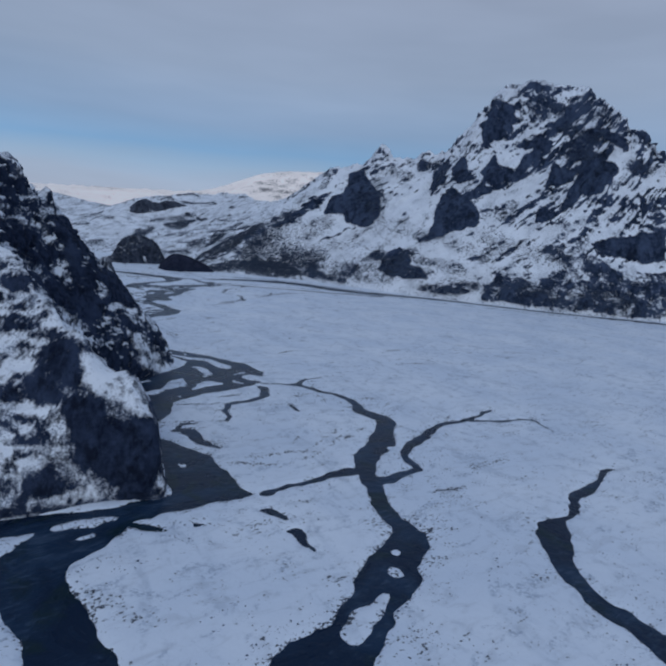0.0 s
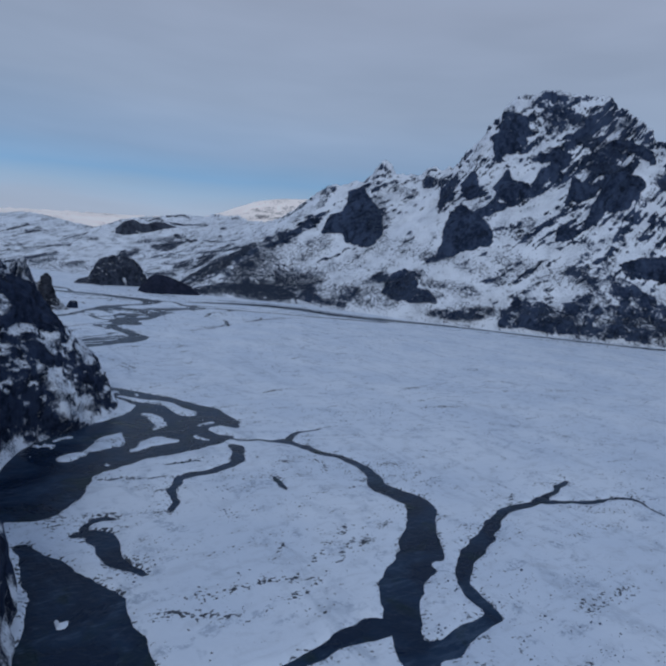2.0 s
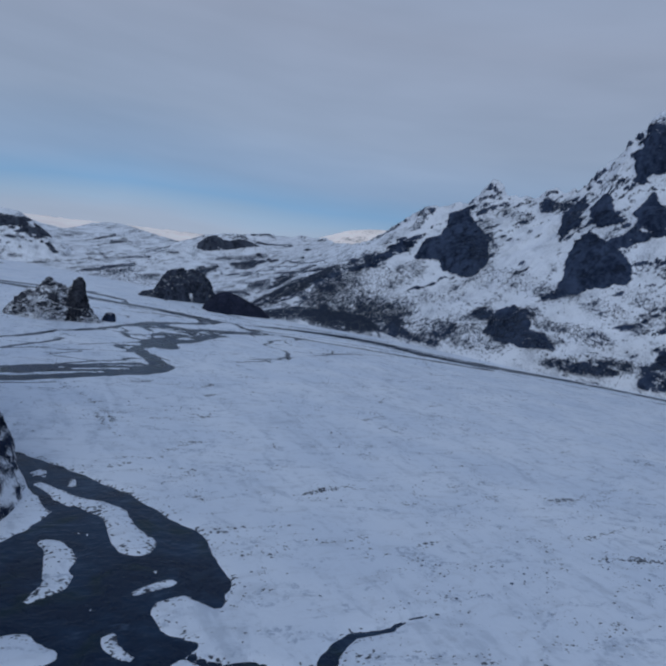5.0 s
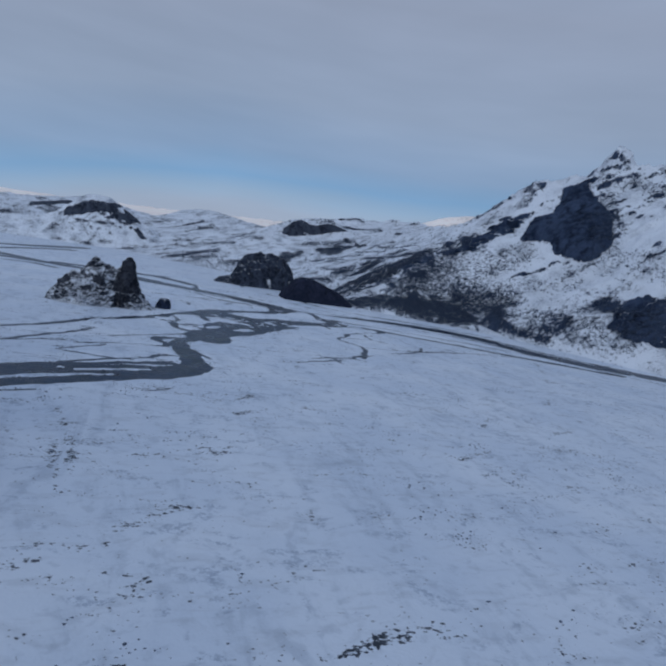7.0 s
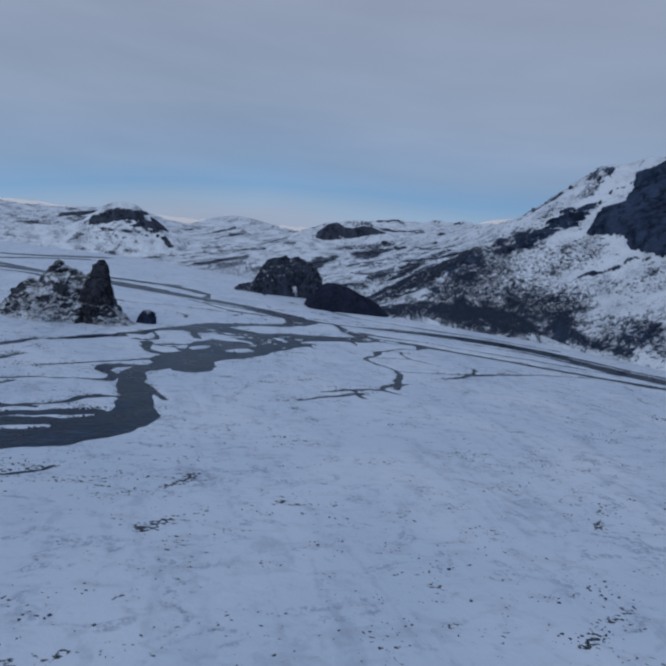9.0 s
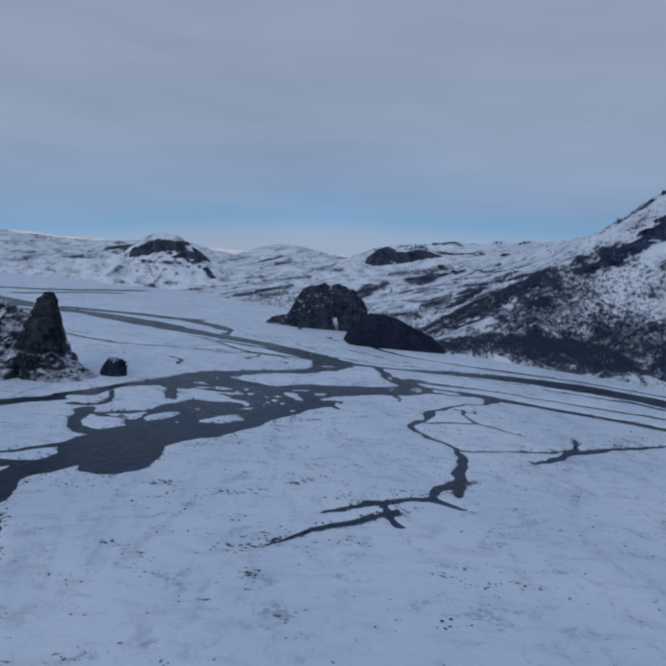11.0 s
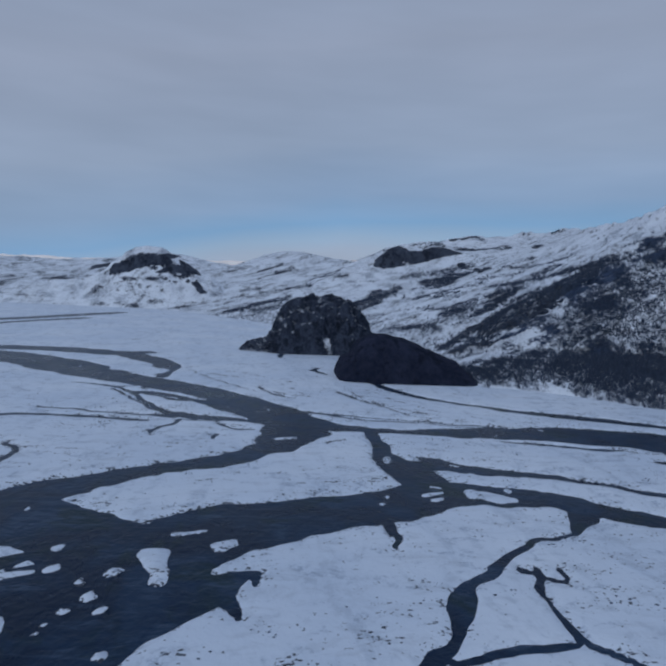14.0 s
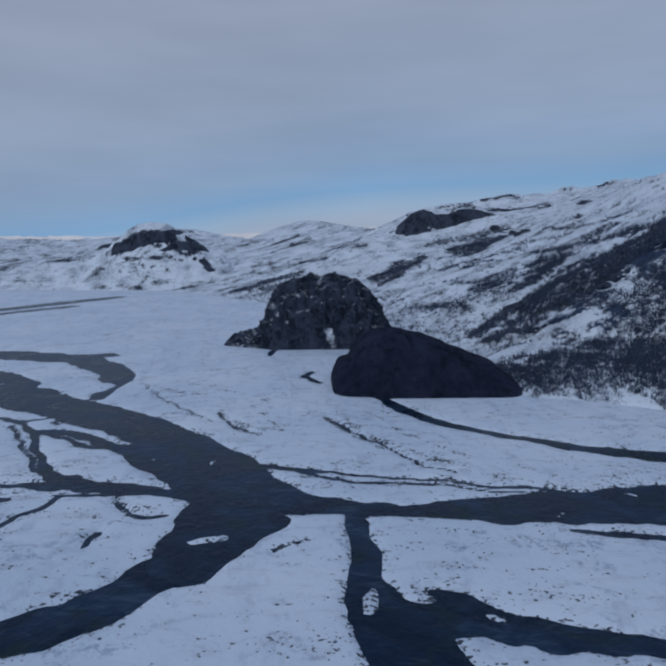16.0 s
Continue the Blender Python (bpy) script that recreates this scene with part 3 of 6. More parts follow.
rill((-33.5, -18.6), (-28.4, -14.8))
rill((-36.3, -32.3), (-31.8, -29.3), (-26.2, -25.5))
rill((7.0, -53.9), (12.9, -50.9), (18.6, -49.7))
rill((-46.0, -55.3), (-42.9, -54.8), (-40.2, -54.3))
rill((-22.1, -23.9), (-10.4, -24.0))
rill((25.8, -30.2), (35.1, -21.1))
rill((-2.4, 33.4), (14.9, 44.3), (31.2, 59.5))
rill((94.3, 34.4), (132.2, 47.8))
rill((129.4, 85.7), (111.8, 57.1))
rill((7.2, -130.6), (45.4, -127.3), (95.5, -136.6))
rill((17.3, -115.8), (56.8, -110.1), (89.6, -124.8))
rill((72.5, -138.7), (68.7, -146.9))
rill((-54.1, -229.6), (-38.1, -231.0))
rill((-73.7, -205.0), (-60.3, -196.7))
rill((-97.6, -203.7), (-83.5, -203.9), (-66.1, -194.4))
rill((18.3, -112.7), (41.4, -116.5), (66.7, -127.0))
rill((4.4, -137.4), (22.1, -139.7), (37.0, -146.5))
rill((-24.0, -167.0), (-24.4, -170.2))
rill((-43.5, -183.2), (-35.5, -181.4))
rill((-62.4, -162.7), (-53.9, -164.6), (-55.7, -172.7))
rill((-69.3, -36.5), (-66.2, -54.4), (-63.8, -68.8))
rill((-66.7, -86.2), (-59.9, -83.3), (-53.0, -79.1), (-46.1, -75.5))
rill((-35.5, -106.7), (-26.9, -103.7), (-17.8, -100.3))
rill((-50.6, -126.7), (-46.9, -124.6))
rill((-25.8, -128.1), (-20.5, -127.0))
rill((-2.0, -119.2), (13.8, -120.8))
rill((-102.5, -204.6), (-96.1, -209.1), (-86.2, -208.0), (-78.2, -205.1), (-65.4, -197.1))
rill((-71.9, -236.7), (-61.5, -237.6))
rill((-52.7, -231.4), (-38.2, -232.2))
rill((-90.6, -204.4), (-80.0, -195.0))
rill((-67.5, -90.3), (-63.2, -87.7), (-56.9, -84.6))
rill((-68.3, -54.1), (-65.2, -72.5))
rill((-56.5, -58.3), (-48.4, -54.0), (-39.5, -52.1))
rill((-53.9, -93.3), (-51.5, -91.6))
rill((-30.8, -104.5), (-26.1, -104.3), (-21.1, -103.4), (-18.5, -102.6))
rill((9.5, -50.3), (18.7, -47.4))
rill((-19.7, 50.3), (-23.5, 48.3))
rill((-15.0, 45.4), (-7.6, 48.3))
rill((-2.8, 52.0), (1.8, 54.7))
rill((0.4, 101.0), (0.0, 86.9))
rill((-4.9, 92.9), (-3.5, 80.8))
rill((5.0, 94.0), (19.3, 100.6))
rill((8.2, 71.2), (9.7, 74.3))
rill((10.7, 242.6), (16.2, 231.9), (22.3, 227.0))
rill((18.7, 246.3), (26.1, 225.4))
rill((-4.3, 275.5), (10.2, 262.0), (20.2, 254.7))
rill((45.1, 220.6), (51.6, 211.4), (61.4, 204.4))
rill((-98.4, 432.6), (-94.3, 454.2))
rill((27.4, 175.8), (30.7, 177.6))
rill((-61.9, 374.0), (-29.4, 360.5))
rill((19.2, 147.0), (27.7, 150.0), (37.2, 150.8))
rill((17.0, 152.7), (23.9, 155.6))
rill((-9.8, 224.8), (6.3, 204.9))
rill((36.5, 237.3), (46.0, 213.8))
rill((-2.4, 132.2), (3.3, 135.5))
rill((1.8, 91.0), (7.4, 94.9))
rill((21.4, 109.3), (28.9, 115.3))
rill((-0.5, 93.6), (-0.1, 88.0))
rill((-6.0, 89.3), (-4.6, 83.9))
rill((38.4, 241.7), (46.9, 220.8), (58.0, 204.9), (72.0, 195.3), (94.3, 189.3))
rill((-9.4, 266.2), (4.8, 256.6), (20.9, 252.9))
rill((10.2, 241.2), (18.8, 230.0), (26.1, 226.5))
rill((-5.4, 272.3), (8.4, 268.1), (26.9, 258.0))
rill((45.2, 241.3), (53.5, 224.0), (63.4, 208.4), (77.4, 197.9))
rill((7.7, 129.4), (11.0, 132.4), (16.0, 134.8))
WATER_LEVEL = 0.0


def spread(a, b, step):
    return np.arange(a, b, step)


def outward(start, end, first, growth):
    out, d = [start], first
    while abs(out[-1]) < abs(end):
        out.append(out[-1] + math.copysign(d, end - start))
        d *= growth
    return np.array(out[1:])


gx = np.r_[outward(-165, -4800, 1.2, 1.09)[::-1], spread(-165, 215, 0.75), outward(215, 4800, 0.9, 1.06)]
gy = np.r_[outward(-292, -4800, 1.2, 1.12)[::-1], spread(-292, 225, 0.75), outward(225, 4800, 0.85, 1.03)]
X, Y = np.meshgrid(gx, gy, indexing="ij")
Z0 = np.zeros_like(X)
WX = X + fbm(X, Y, Z0, 7.0, 3, seed=3.0) * 1.5 + fbm(X, Y, Z0, 2.6, 2, seed=13.0) * 0.55
WY = Y + fbm(X, Y, Z0, 7.0, 3, seed=9.0) * 1.5 + fbm(X, Y, Z0, 2.6, 2, seed=19.0) * 0.55


def chain_distance(chain, into):
    """Lowers into to the distance from the edge of a chain of discs, negative inside."""
    if len(chain) == 1:
        chain = chain * 2
    for (ax, ay, ar), (bx, by, br) in zip(chain, chain[1:]):
        pad = max(ar, br) + 14
        i0, i1 = np.searchsorted(gx, (min(ax, bx) - pad, max(ax, bx) + pad))
        j0, j1 = np.searchsorted(gy, (min(ay, by) - pad, max(ay, by) + pad))
        if i1 <= i0 or j1 <= j0:
            continue
        px, py = WX[i0:i1, j0:j1] - ax, WY[i0:i1, j0:j1] - ay
        dx, dy = bx - ax, by - ay
        h = np.clip((px * dx + py * dy) / max(dx * dx + dy * dy, 1e-6), 0, 1)
        d = np.hypot(px - h * dx, py - h * dy) - (ar + (br - ar) * h)
        into[i0:i1, j0:j1] = np.minimum(into[i0:i1, j0:j1], d)


def curved(chain):
    """The chain with more stations, so that it bends smoothly."""
    if len(chain) < 3:
        return chain
    return [tuple(r) for r in glide(chain, len(chain) * 3)]


wet = np.full(X.shape, 14.0)
for chain in CHANNELS:
    chain_distance(curved(chain), wet)
dry = np.full(X.shape, 14.0)
for chain in ISLANDS:
    chain_distance(chain, dry)
shore = np.maximum(wet, -dry)
trail = np.full(X.shape, 14.0)
for chain in RILLS:
    chain_distance(curved(chain), trail)
swell = fbm(X, Y, Z0, 22.0, 3, seed=1.0)
small = fbm(X, Y, Z0, 2.6, 3, seed=5.0)
bars = fbm(X, Y * 0.7, Z0, 5.0, 4, 0.6, seed=12.0)
bank = np.where(shore > 0, 0.36 * (1 - np.exp(-np.maximum(shore, 0) / 0.8)), np.maximum(0.45 * shore, -0.9) + 1.15 * smooth(0.28, 0.6, bars) * smooth(0.8, 2.5, -shore))
ground_z = bank + np.clip(shore * 0.25, 0, 1) * (0.16 * swell + 0.08 * small)
bare = 0.34 * np.exp(-np.abs(shore) / 0.4) + 0.12 * np.exp(-np.maximum(shore, 0) / 6.0) * (0.6 + swell) - 0.06
bare = bare + 0.42 * np.exp(-(np.maximum(trail, 0) / 0.55) ** 2) * (0.75 + 0.5 * small)
bare = np.where(shore < 0, np.where(ground_z > 0.12, 0.15, bare + 0.55 * smooth(0.3, 1.6, -shore)), bare)
P = np.stack([X, Y, ground_z], -1)
ground = part("ground", mesh_of("ground", P, grid_faces(len(gx), len(gy)), {"bare": bare}), MAT_GROUND)
tagged(ground, "flat river plain of thin snow over dark gravel", "ground", kind="structure")


def build_stones(count, seed):
    """Loose stones that stick out of the snow, in drifts, each a rough eight-sided lump."""
    rng = np.random.default_rng(seed)
    x, y = rng.uniform(-160, 135, count * 14), rng.uniform(-288, 220, count * 14)
    i, j = np.searchsorted(gx, x), np.searchsorted(gy, y)
    crowd = 0.6 * fbm(x, y * 1.5, 0 * x, 14.0, 3, 0.6, seed=seed) + 0.75 * fbm(x * 0.7, y * 1.6, 0 * x, 3.5, 3, 0.6, seed=seed + 4.0) + 0.1 * np.exp(-np.maximum(shore[i, j], 0) / 3.0)
    ok = np.flatnonzero((rng.uniform(0, 1, len(x)) < smooth(0.26, 0.6, crowd)) & (shore[i, j] > 0.2))[:count]
    x, y, i, j = x[ok], y[ok], i[ok], j[ok]
    size = 0.06 + 0.17 * rng.uniform(0, 1, len(ok)) ** 3
    lump = np.array(((1, 0, 0), (0, 1, 0), (-1, 0, 0), (0, -1, 0), (0, 0, 0.75), (0, 0, -0.7)), float)
    v = lump[None] * rng.uniform(0.6, 1.3, (len(ok), 6, 3)) + rng.normal(0, 0.14, (len(ok), 6, 3))
    v = v * size[:, None, None] * (1.3, 1, 0.8) + np.stack([x, y, ground_z[i, j] + size * 0.2], -1)[:, None]
    f = np.array(((0, 1, 4), (1, 2, 4), (2, 3, 4), (3, 0, 4), (1, 0, 5), (2, 1, 5), (3, 2, 5), (0, 3, 5)))
    f = f[None] + 6 * np.arange(len(ok))[:, None, None]
    me = mesh_of("loose_stones", v.reshape(-1, 3), f.reshape(-1, 3), flat=True)
    tagged(part("loose_stones", me, MAT_STONE), "small dark stones scattered over the snowy plain", "stones", kind="stuff")


build_stones(15000, 8)

wx, wy = np.linspace(-4700, 4700, 40), np.linspace(-4700, 4700, 40)
A, B = np.meshgrid(wx, wy, indexing="ij")
water = part("water", mesh_of("water", np.stack([A, B, np.full_like(A, WATER_LEVEL)], -1), grid_faces(40, 40)), MAT_WATER)
tagged(water, "dark grey braided river water with faint ripples", "river", kind="structure")


# ---- mountains along the plain ----
def hillside(rows, ns, nv, reach=1.35, rough=1.0, seed=0.0, crown=1.0, drop=1.0, skew=0.55, grit=0.6, low=0.18):
    """A slope from a foot line up to a crest line and over it. rows: foot x, y, crest x, y, z, bend of the profile, cliff share at the foot.
    Returns the points and two lengths, along the foot and up the slope."""
    r = glide(rows, ns)
    v = np.linspace(-0.04, reach, nv)[None, :]
    fx, fy, cx, cy, cz, bend, step = [r[:, i:i + 1] for i in range(7)]
    hx, hy = fx + (cx - fx) * v, fy + (cy - fy) * v
    up = np.clip(v, 0, 1)
    climb = (1 - step) * up ** bend + step * smooth(0.0, 0.10, up)
    over = np.maximum(v - 1, 0)
    z = cz * (climb - drop * over) + np.minimum(v, 0) * 60
    p = np.stack([hx, hy, z + 0 * hx], -1)
    n = grid_normal(p)
    if n[..., 2].mean() < 0:
        n = -n
    along = np.r_[0, np.cumsum(np.hypot(np.diff(fx[:, 0]), np.diff(fy[:, 0])))][:, None] + 0 * hx
    rise = np.hypot(np.hypot(cx - fx, cy - fy), cz) * v
    grow = smooth(0.0, low, v) * (0.5 + 0.5 * smooth(0.25, 0.9, v) * crown)
    # ribs and gullies run down the slope, a little aslant
    a, q = along + skew * rise + 14 * fbm(p[..., 0], p[..., 1], p[..., 2], 34.0, 3, seed=seed + 16), rise * 0.6
    big = fbm(a, q, 0 * a, 52.0, 5, 0.55, ridged=True, seed=seed)
    mid = fbm(a, q * 1.3, 0 * a, 17.0, 4, 0.55, ridged=True, seed=seed + 4)
    fine = fbm(p[..., 0], p[..., 1], p[..., 2], 5.0, 4, 0.55, seed=seed + 8)
    sharp = fbm(p[..., 0], p[..., 1], p[..., 2] * 1.4, 7.0 if low > 0.1 else 5.0, 4, 0.6, ridged=True, seed=seed + 12)
    push = ((big - 0.3) * 8.0 + (mid - 0.3) * 1.6 + fine * 1.2 + (sharp - 0.3) * grit * 2.2) * grow * rough
    p = p + n * push[..., None]
    p[..., 2] += smooth(0.85, 1.0, v) * smooth(1.25, 1.0, v) * (np.maximum(mid, 0) * 2.5 + fine * 2.5) * rough * crown
    return p, a, rise


def bareness(p, along, rise, lean, noise_size, seed, amount=0.55, base=0.15, blur=0.2):
    """How bare of snow: steep faces, and broken patches and streaks down the slope."""
    up = np.abs(grid_normal(p)[..., 2])
    streak = fbm(along, rise * 0.35, 0 * along, noise_size * 0.5, 4, 0.6, seed=seed + 1)
    patchy = fbm(p[..., 0], p[..., 1], p[..., 2], noise_size, 5, 0.66, seed=seed)
    return 0.6 * (1 - smooth(lean - 0.25, lean + 0.15, up)) + amount * (patchy + blur * streak) + base


def blobs(p, rows, seed, deep=1.0):
    """How far every point is from the nearest run of bare ground, in half widths, with a ragged edge; and which run that is."""
    shape = p.shape[:-1]
    q = p.reshape(-1, 3)
    ragged = 5.0 * fbm(q[:, 0], q[:, 1], q[:, 2], 18.0, 6, 0.66, seed=seed) + 2.8 * fbm(q[:, 0], q[:, 1], q[:, 2] * 1.5, 4.0, 3, 0.6, seed=seed + 2)
    best, who = np.full(len(q), 9.0), np.full(len(q), -1)
    q = q * (1, deep, 1)
    for k, (ax, ay, az, bx, by, bz, wide, bare) in enumerate(rows):
        ay, by = ay * deep, by * deep
        a, d = np.array((ax, ay, az)), np.array((bx - ax, by - ay, bz - az))
        lo, hi = np.minimum(a, a + d) - 2.2 * wide, np.maximum(a, a + d) + 2.2 * wide
        near = np.flatnonzero((q[:, 0] > lo[0]) & (q[:, 0] < hi[0]) & (q[:, 1] > lo[1]) & (q[:, 1] < hi[1]) & (q[:, 2] > lo[2]) & (q[:, 2] < hi[2]))
        if not len(near):
            continue
        r = q[near] - a
        h = np.clip(r @ d / max(d @ d, 1e-6), 0, 1)
        far = np.linalg.norm(r - h[:, None] * d, axis=1) / wide + ragged[near] * min(1 / 9.0, 1.6 / wide) + 0.35 * (1 - min(abs(bare), 1))
        closer = far < best[near]
        hit = near[closer]
        best[hit], who[hit] = far[closer], k
    return best.reshape(shape), who.reshape(shape)


def bared(p, rows, rock, seed, jut, deep=1.0):
    """Raises the crags a little and bares them; returns the points, the bareness and which crag every point is in."""
    who = np.full(p.shape[:2], -1)
    if not rows:
        return p, rock, who
    d, near = blobs(p, rows, seed, deep)
    strength = np.array([row[7] for row in rows])[np.maximum(near, 0)]
    inside = (1 - smooth(0.5, 1.15, d)) * (strength > 0.75)
    rough_face = fbm(p[..., 0], p[..., 1], p[..., 2], 9.0, 4, 0.6, ridged=True, seed=seed + 10)
    n = grid_normal(p)
    n = n if n[..., 2].mean() > 0 else -n
    n[..., 2] *= 0.2
    rough_face = rough_face + 0.5 * fbm(p[..., 0], p[..., 1], p[..., 2] * 1.6, 3.5, 3, 0.6, ridged=True, seed=seed + 14)
    p = p + n * (jut * inside * (1.0 + 3.6 * rough_face))[..., None]
    rock = rock + np.where(strength < 0.9, 0.8, 1.0) * strength * np.clip(1.22 - d, 0, 0.60)
    ledge = np.abs(grid_normal(p)[..., 2])
    rock = rock - np.where(strength < 1.2, 0.40, 0.22) * inside * smooth(0.10, 0.32, ledge - np.median(ledge))
    return p, rock, np.where((d < 1.0) & (strength > 0.75), near, -1)


def outcrop(rows, bare, near, far, *corners):
    """A rock face or thicket with straight edges: how bare it is, between which depths, and its corners: length along the slope and height."""
    rows.append((bare, near, far, corners))


def edge_distance(p, rows, turn, seed, ragged):
    """The distance from every point to the nearest outline, negative inside, and which one it is. turn: the direction in which lengths run."""
    shape = p.shape[:-1]
    q = p.reshape(-1, 3)
    u, w = turn[0] * q[:, 0] + turn[1] * q[:, 1], -turn[1] * q[:, 0] + turn[0] * q[:, 1]
    w = w if turn[0] > 0 else -w
    best, who = np.full(len(q), 99.0), np.full(len(q), -1)
    uneven = ragged * (fbm(q[:, 0], q[:, 1], q[:, 2], 9.0, 4, 0.6, seed=seed) + 0.5 * fbm(q[:, 0], q[:, 1], q[:, 2], 2.6, 2, 0.6, seed=seed + 5))
    for k, (bare, near, far, corners) in enumerate(rows):
        c = np.array(corners, float)
        pick_ = np.flatnonzero((u > c[:, 0].min() - 14) & (u < c[:, 0].max() + 14) & (q[:, 2] > c[:, 1].min() - 14) & (q[:, 2] < c[:, 1].max() + 14) & (w > near) & (w < far))
        if not len(pick_):
            continue
        pu, pz = u[pick_], q[pick_, 2]
        d, inside = np.full(len(pick_), 99.0), np.zeros(len(pick_), bool)
        for (ax, az), (bx, bz) in zip(c, np.roll(c, -1, 0)):
            h = np.clip(((pu - ax) * (bx - ax) + (pz - az) * (bz - az)) / max((bx - ax) ** 2 + (bz - az) ** 2, 1e-6), 0, 1)
            d = np.minimum(d, np.hypot(pu - ax - h * (bx - ax), pz - az - h * (bz - az)))
            if az != bz:
                inside ^= ((az > pz) != (bz > pz)) & (pu < ax + (pz - az) * (bx - ax) / (bz - az))
        d = np.where(inside, -d, d) + uneven[pick_]
        closer = d < best[pick_]
        best[pick_[closer]], who[pick_[closer]] = d[closer], k
    return best.reshape(shape), who.reshape(shape)


def faced(p, rock, rows, turn, seed, jut, ragged=2.6, soft=1.3):
    """Bares the outcrops and makes them stand out from the slope; returns the points, the bareness and which outcrop every point is in."""
    if not rows:
        return p, rock, np.full(p.shape[:2], -1)
    d, near = edge_distance(p, rows, turn, seed, ragged)
    strength = np.array([row[0] for row in rows])[np.maximum(near, 0)]
    inside = 1 - smooth(-soft, soft, d)
    n = grid_normal(p)
    n = n if n[..., 2].mean() > 0 else -n
    n[..., 2] *= 0.15
    facets = fbm(p[..., 0], p[..., 1], p[..., 2] * 0.6, 11.0, 4, 0.55, ridged=True, seed=seed + 9)
    p = p + n * (jut * inside * (np.clip(-d, 0, 10) * 0.32 + 1.2 + 2.4 * facets))[..., None]
    clumps = fbm(p[..., 0], p[..., 1], p[..., 2], 12.0, 4, 0.6, seed=seed + 19)
    bare = strength * 0.95 + 0.12 * facets + np.clip(0.95 - strength, 0, 0.4) * 1.5 * clumps
    rock = rock * (1 - inside) + inside * bare - 0.08 * strength * smooth(5.0, 1.0, d) * (1 - inside) * (near >= 0)
    return p, rock, np.where((d < 0) & (near >= 0), near, -1)


def ridge(rows, *station):
    """Foot x, y, crest x, y, z, bend of the profile, cliff share at the foot."""
    rows.append(station)


def crag(rows, x, y, z, x2, y2, z2, wide, bare=1.0):
    """A run of bare ground between two points: its half width, and how bare it is (scrub lets the snow through)."""
    rows.append((x, y, z, x2, y2, z2, wide, bare))


MOUNTAIN = []
ridge(MOUNTAIN, 560, -340, 640, -230, 140, 1.3, 0.04)
ridge(MOUNTAIN, 430, -165, 505, -90, 140, 1.3, 0.04)
ridge(MOUNTAIN, 368, -85, 440, -35, 148, 1.3, 0.04)
ridge(MOUNTAIN, 305, -33, 414, 5, 178, 1.4, 0.04)
ridge(MOUNTAIN, 260, 23, 402, 32, 204, 1.45, 0.04)
ridge(MOUNTAIN, 224, 70, 386, 66, 220, 1.5, 0.04)
ridge(MOUNTAIN, 202, 108, 361, 127, 216, 1.5, 0.04)
ridge(MOUNTAIN, 187, 150, 351, 149, 190, 1.4, 0.04)
ridge(MOUNTAIN, 175, 180, 339, 177, 158, 1.3, 0.04)
ridge(MOUNTAIN, 164, 210, 328, 205, 146, 1.3, 0.04)
ridge(MOUNTAIN, 154, 238, 313, 240, 144, 1.3, 0.04)
ridge(MOUNTAIN, 147, 256, 305, 258, 148, 1.3, 0.04)
ridge(MOUNTAIN, 132, 272, 292, 289, 134, 1.1, 0.04)
ridge(MOUNTAIN, 112, 285, 280, 320, 132, 1.1, 0.04)
ridge(MOUNTAIN, 96, 300, 267, 348, 117, 1.1, 0.02)
HILL = []
ridge(HILL, 122, 276, 290, 310, 112, 1.1, 0.02)
ridge(HILL, 96, 300, 267, 348, 116, 1.1, 0.02)
ridge(HILL, 86, 335, 251, 390, 94, 1.1, 0)
ridge(HILL, 76, 372, 255, 470, 87, 1.1, 0)
ridge(HILL, 62, 420, 290, 590, 98, 1.1, 0)
ridge(HILL, 42, 470, 322, 690, 107, 1.1, 0)
ridge(HILL, 12, 524, 228, 715, 96, 1.1, 0)
ridge(HILL, -20, 575, 150, 700, 81, 1.1, 0)
ridge(HILL, -50, 612, 110, 760, 64, 1.1, 0)
FAR_HILL = []
ridge(FAR_HILL, -50, 612, 110, 760, 62, 1.1, 0)
ridge(FAR_HILL, -90, 660, 60, 880, 78, 1.1, 0)
ridge(FAR_HILL, -150, 700, 10, 960, 80, 1.1, 0)
ridge(FAR_HILL, -250, 715, -60, 1000, 60, 1.1, 0)
ridge(FAR_HILL, -342, 722, -160, 1000, 72, 1.1, 0)
ridge(FAR_HILL, -500, 740, -320, 1000, 56, 1.1, 0)
ridge(FAR_HILL, -800, 700, -600, 1000, 62, 1.1, 0)
ridge(FAR_HILL, -1300, 500, -1150, 900, 75, 1.1, 0)
MOUNTAIN_CRAGS, HILL_CRAGS, FAR_CRAGS, CLIFF_CRAGS, BUTTE_CRAGS, MOUND_CRAGS, STACK_CRAGS = [], [], [], [], [], [], []
# gully between mountain and hill: its shaded side laid on as dark rock
for side in (MOUNTAIN_CRAGS, HILL_CRAGS):
    crag(side, 245, 288, 93, 208, 291, 73, 8)
    crag(side, 208, 291, 73, 157, 298, 44, 8)
    crag(side, 157, 298, 44, 122, 304, 25, 7)
    crag(side, 122, 304, 25, 98, 308, 11, 5)
crag(BUTTE_CRAGS, -123, 690, 7, -107, 694, 11, 4.6, 0.4)
crag(BUTTE_CRAGS, -140, 711, 33, -133, 716, 39, 2.8, 0.6)
crag(BUTTE_CRAGS, -157, 707, 24, -140, 711, 33, 4.7, 0.3)
crag(BUTTE_CRAGS, -174, 688, 3, -135, 687, 3, 3.7, 0.5)
crag(BUTTE_CRAGS, -190, 700, 11, -173, 716, 28, 5.7, 0.3)
crag(BUTTE_CRAGS, -85, 691, 7, -64, 695, 11, 4.5, 0.4)
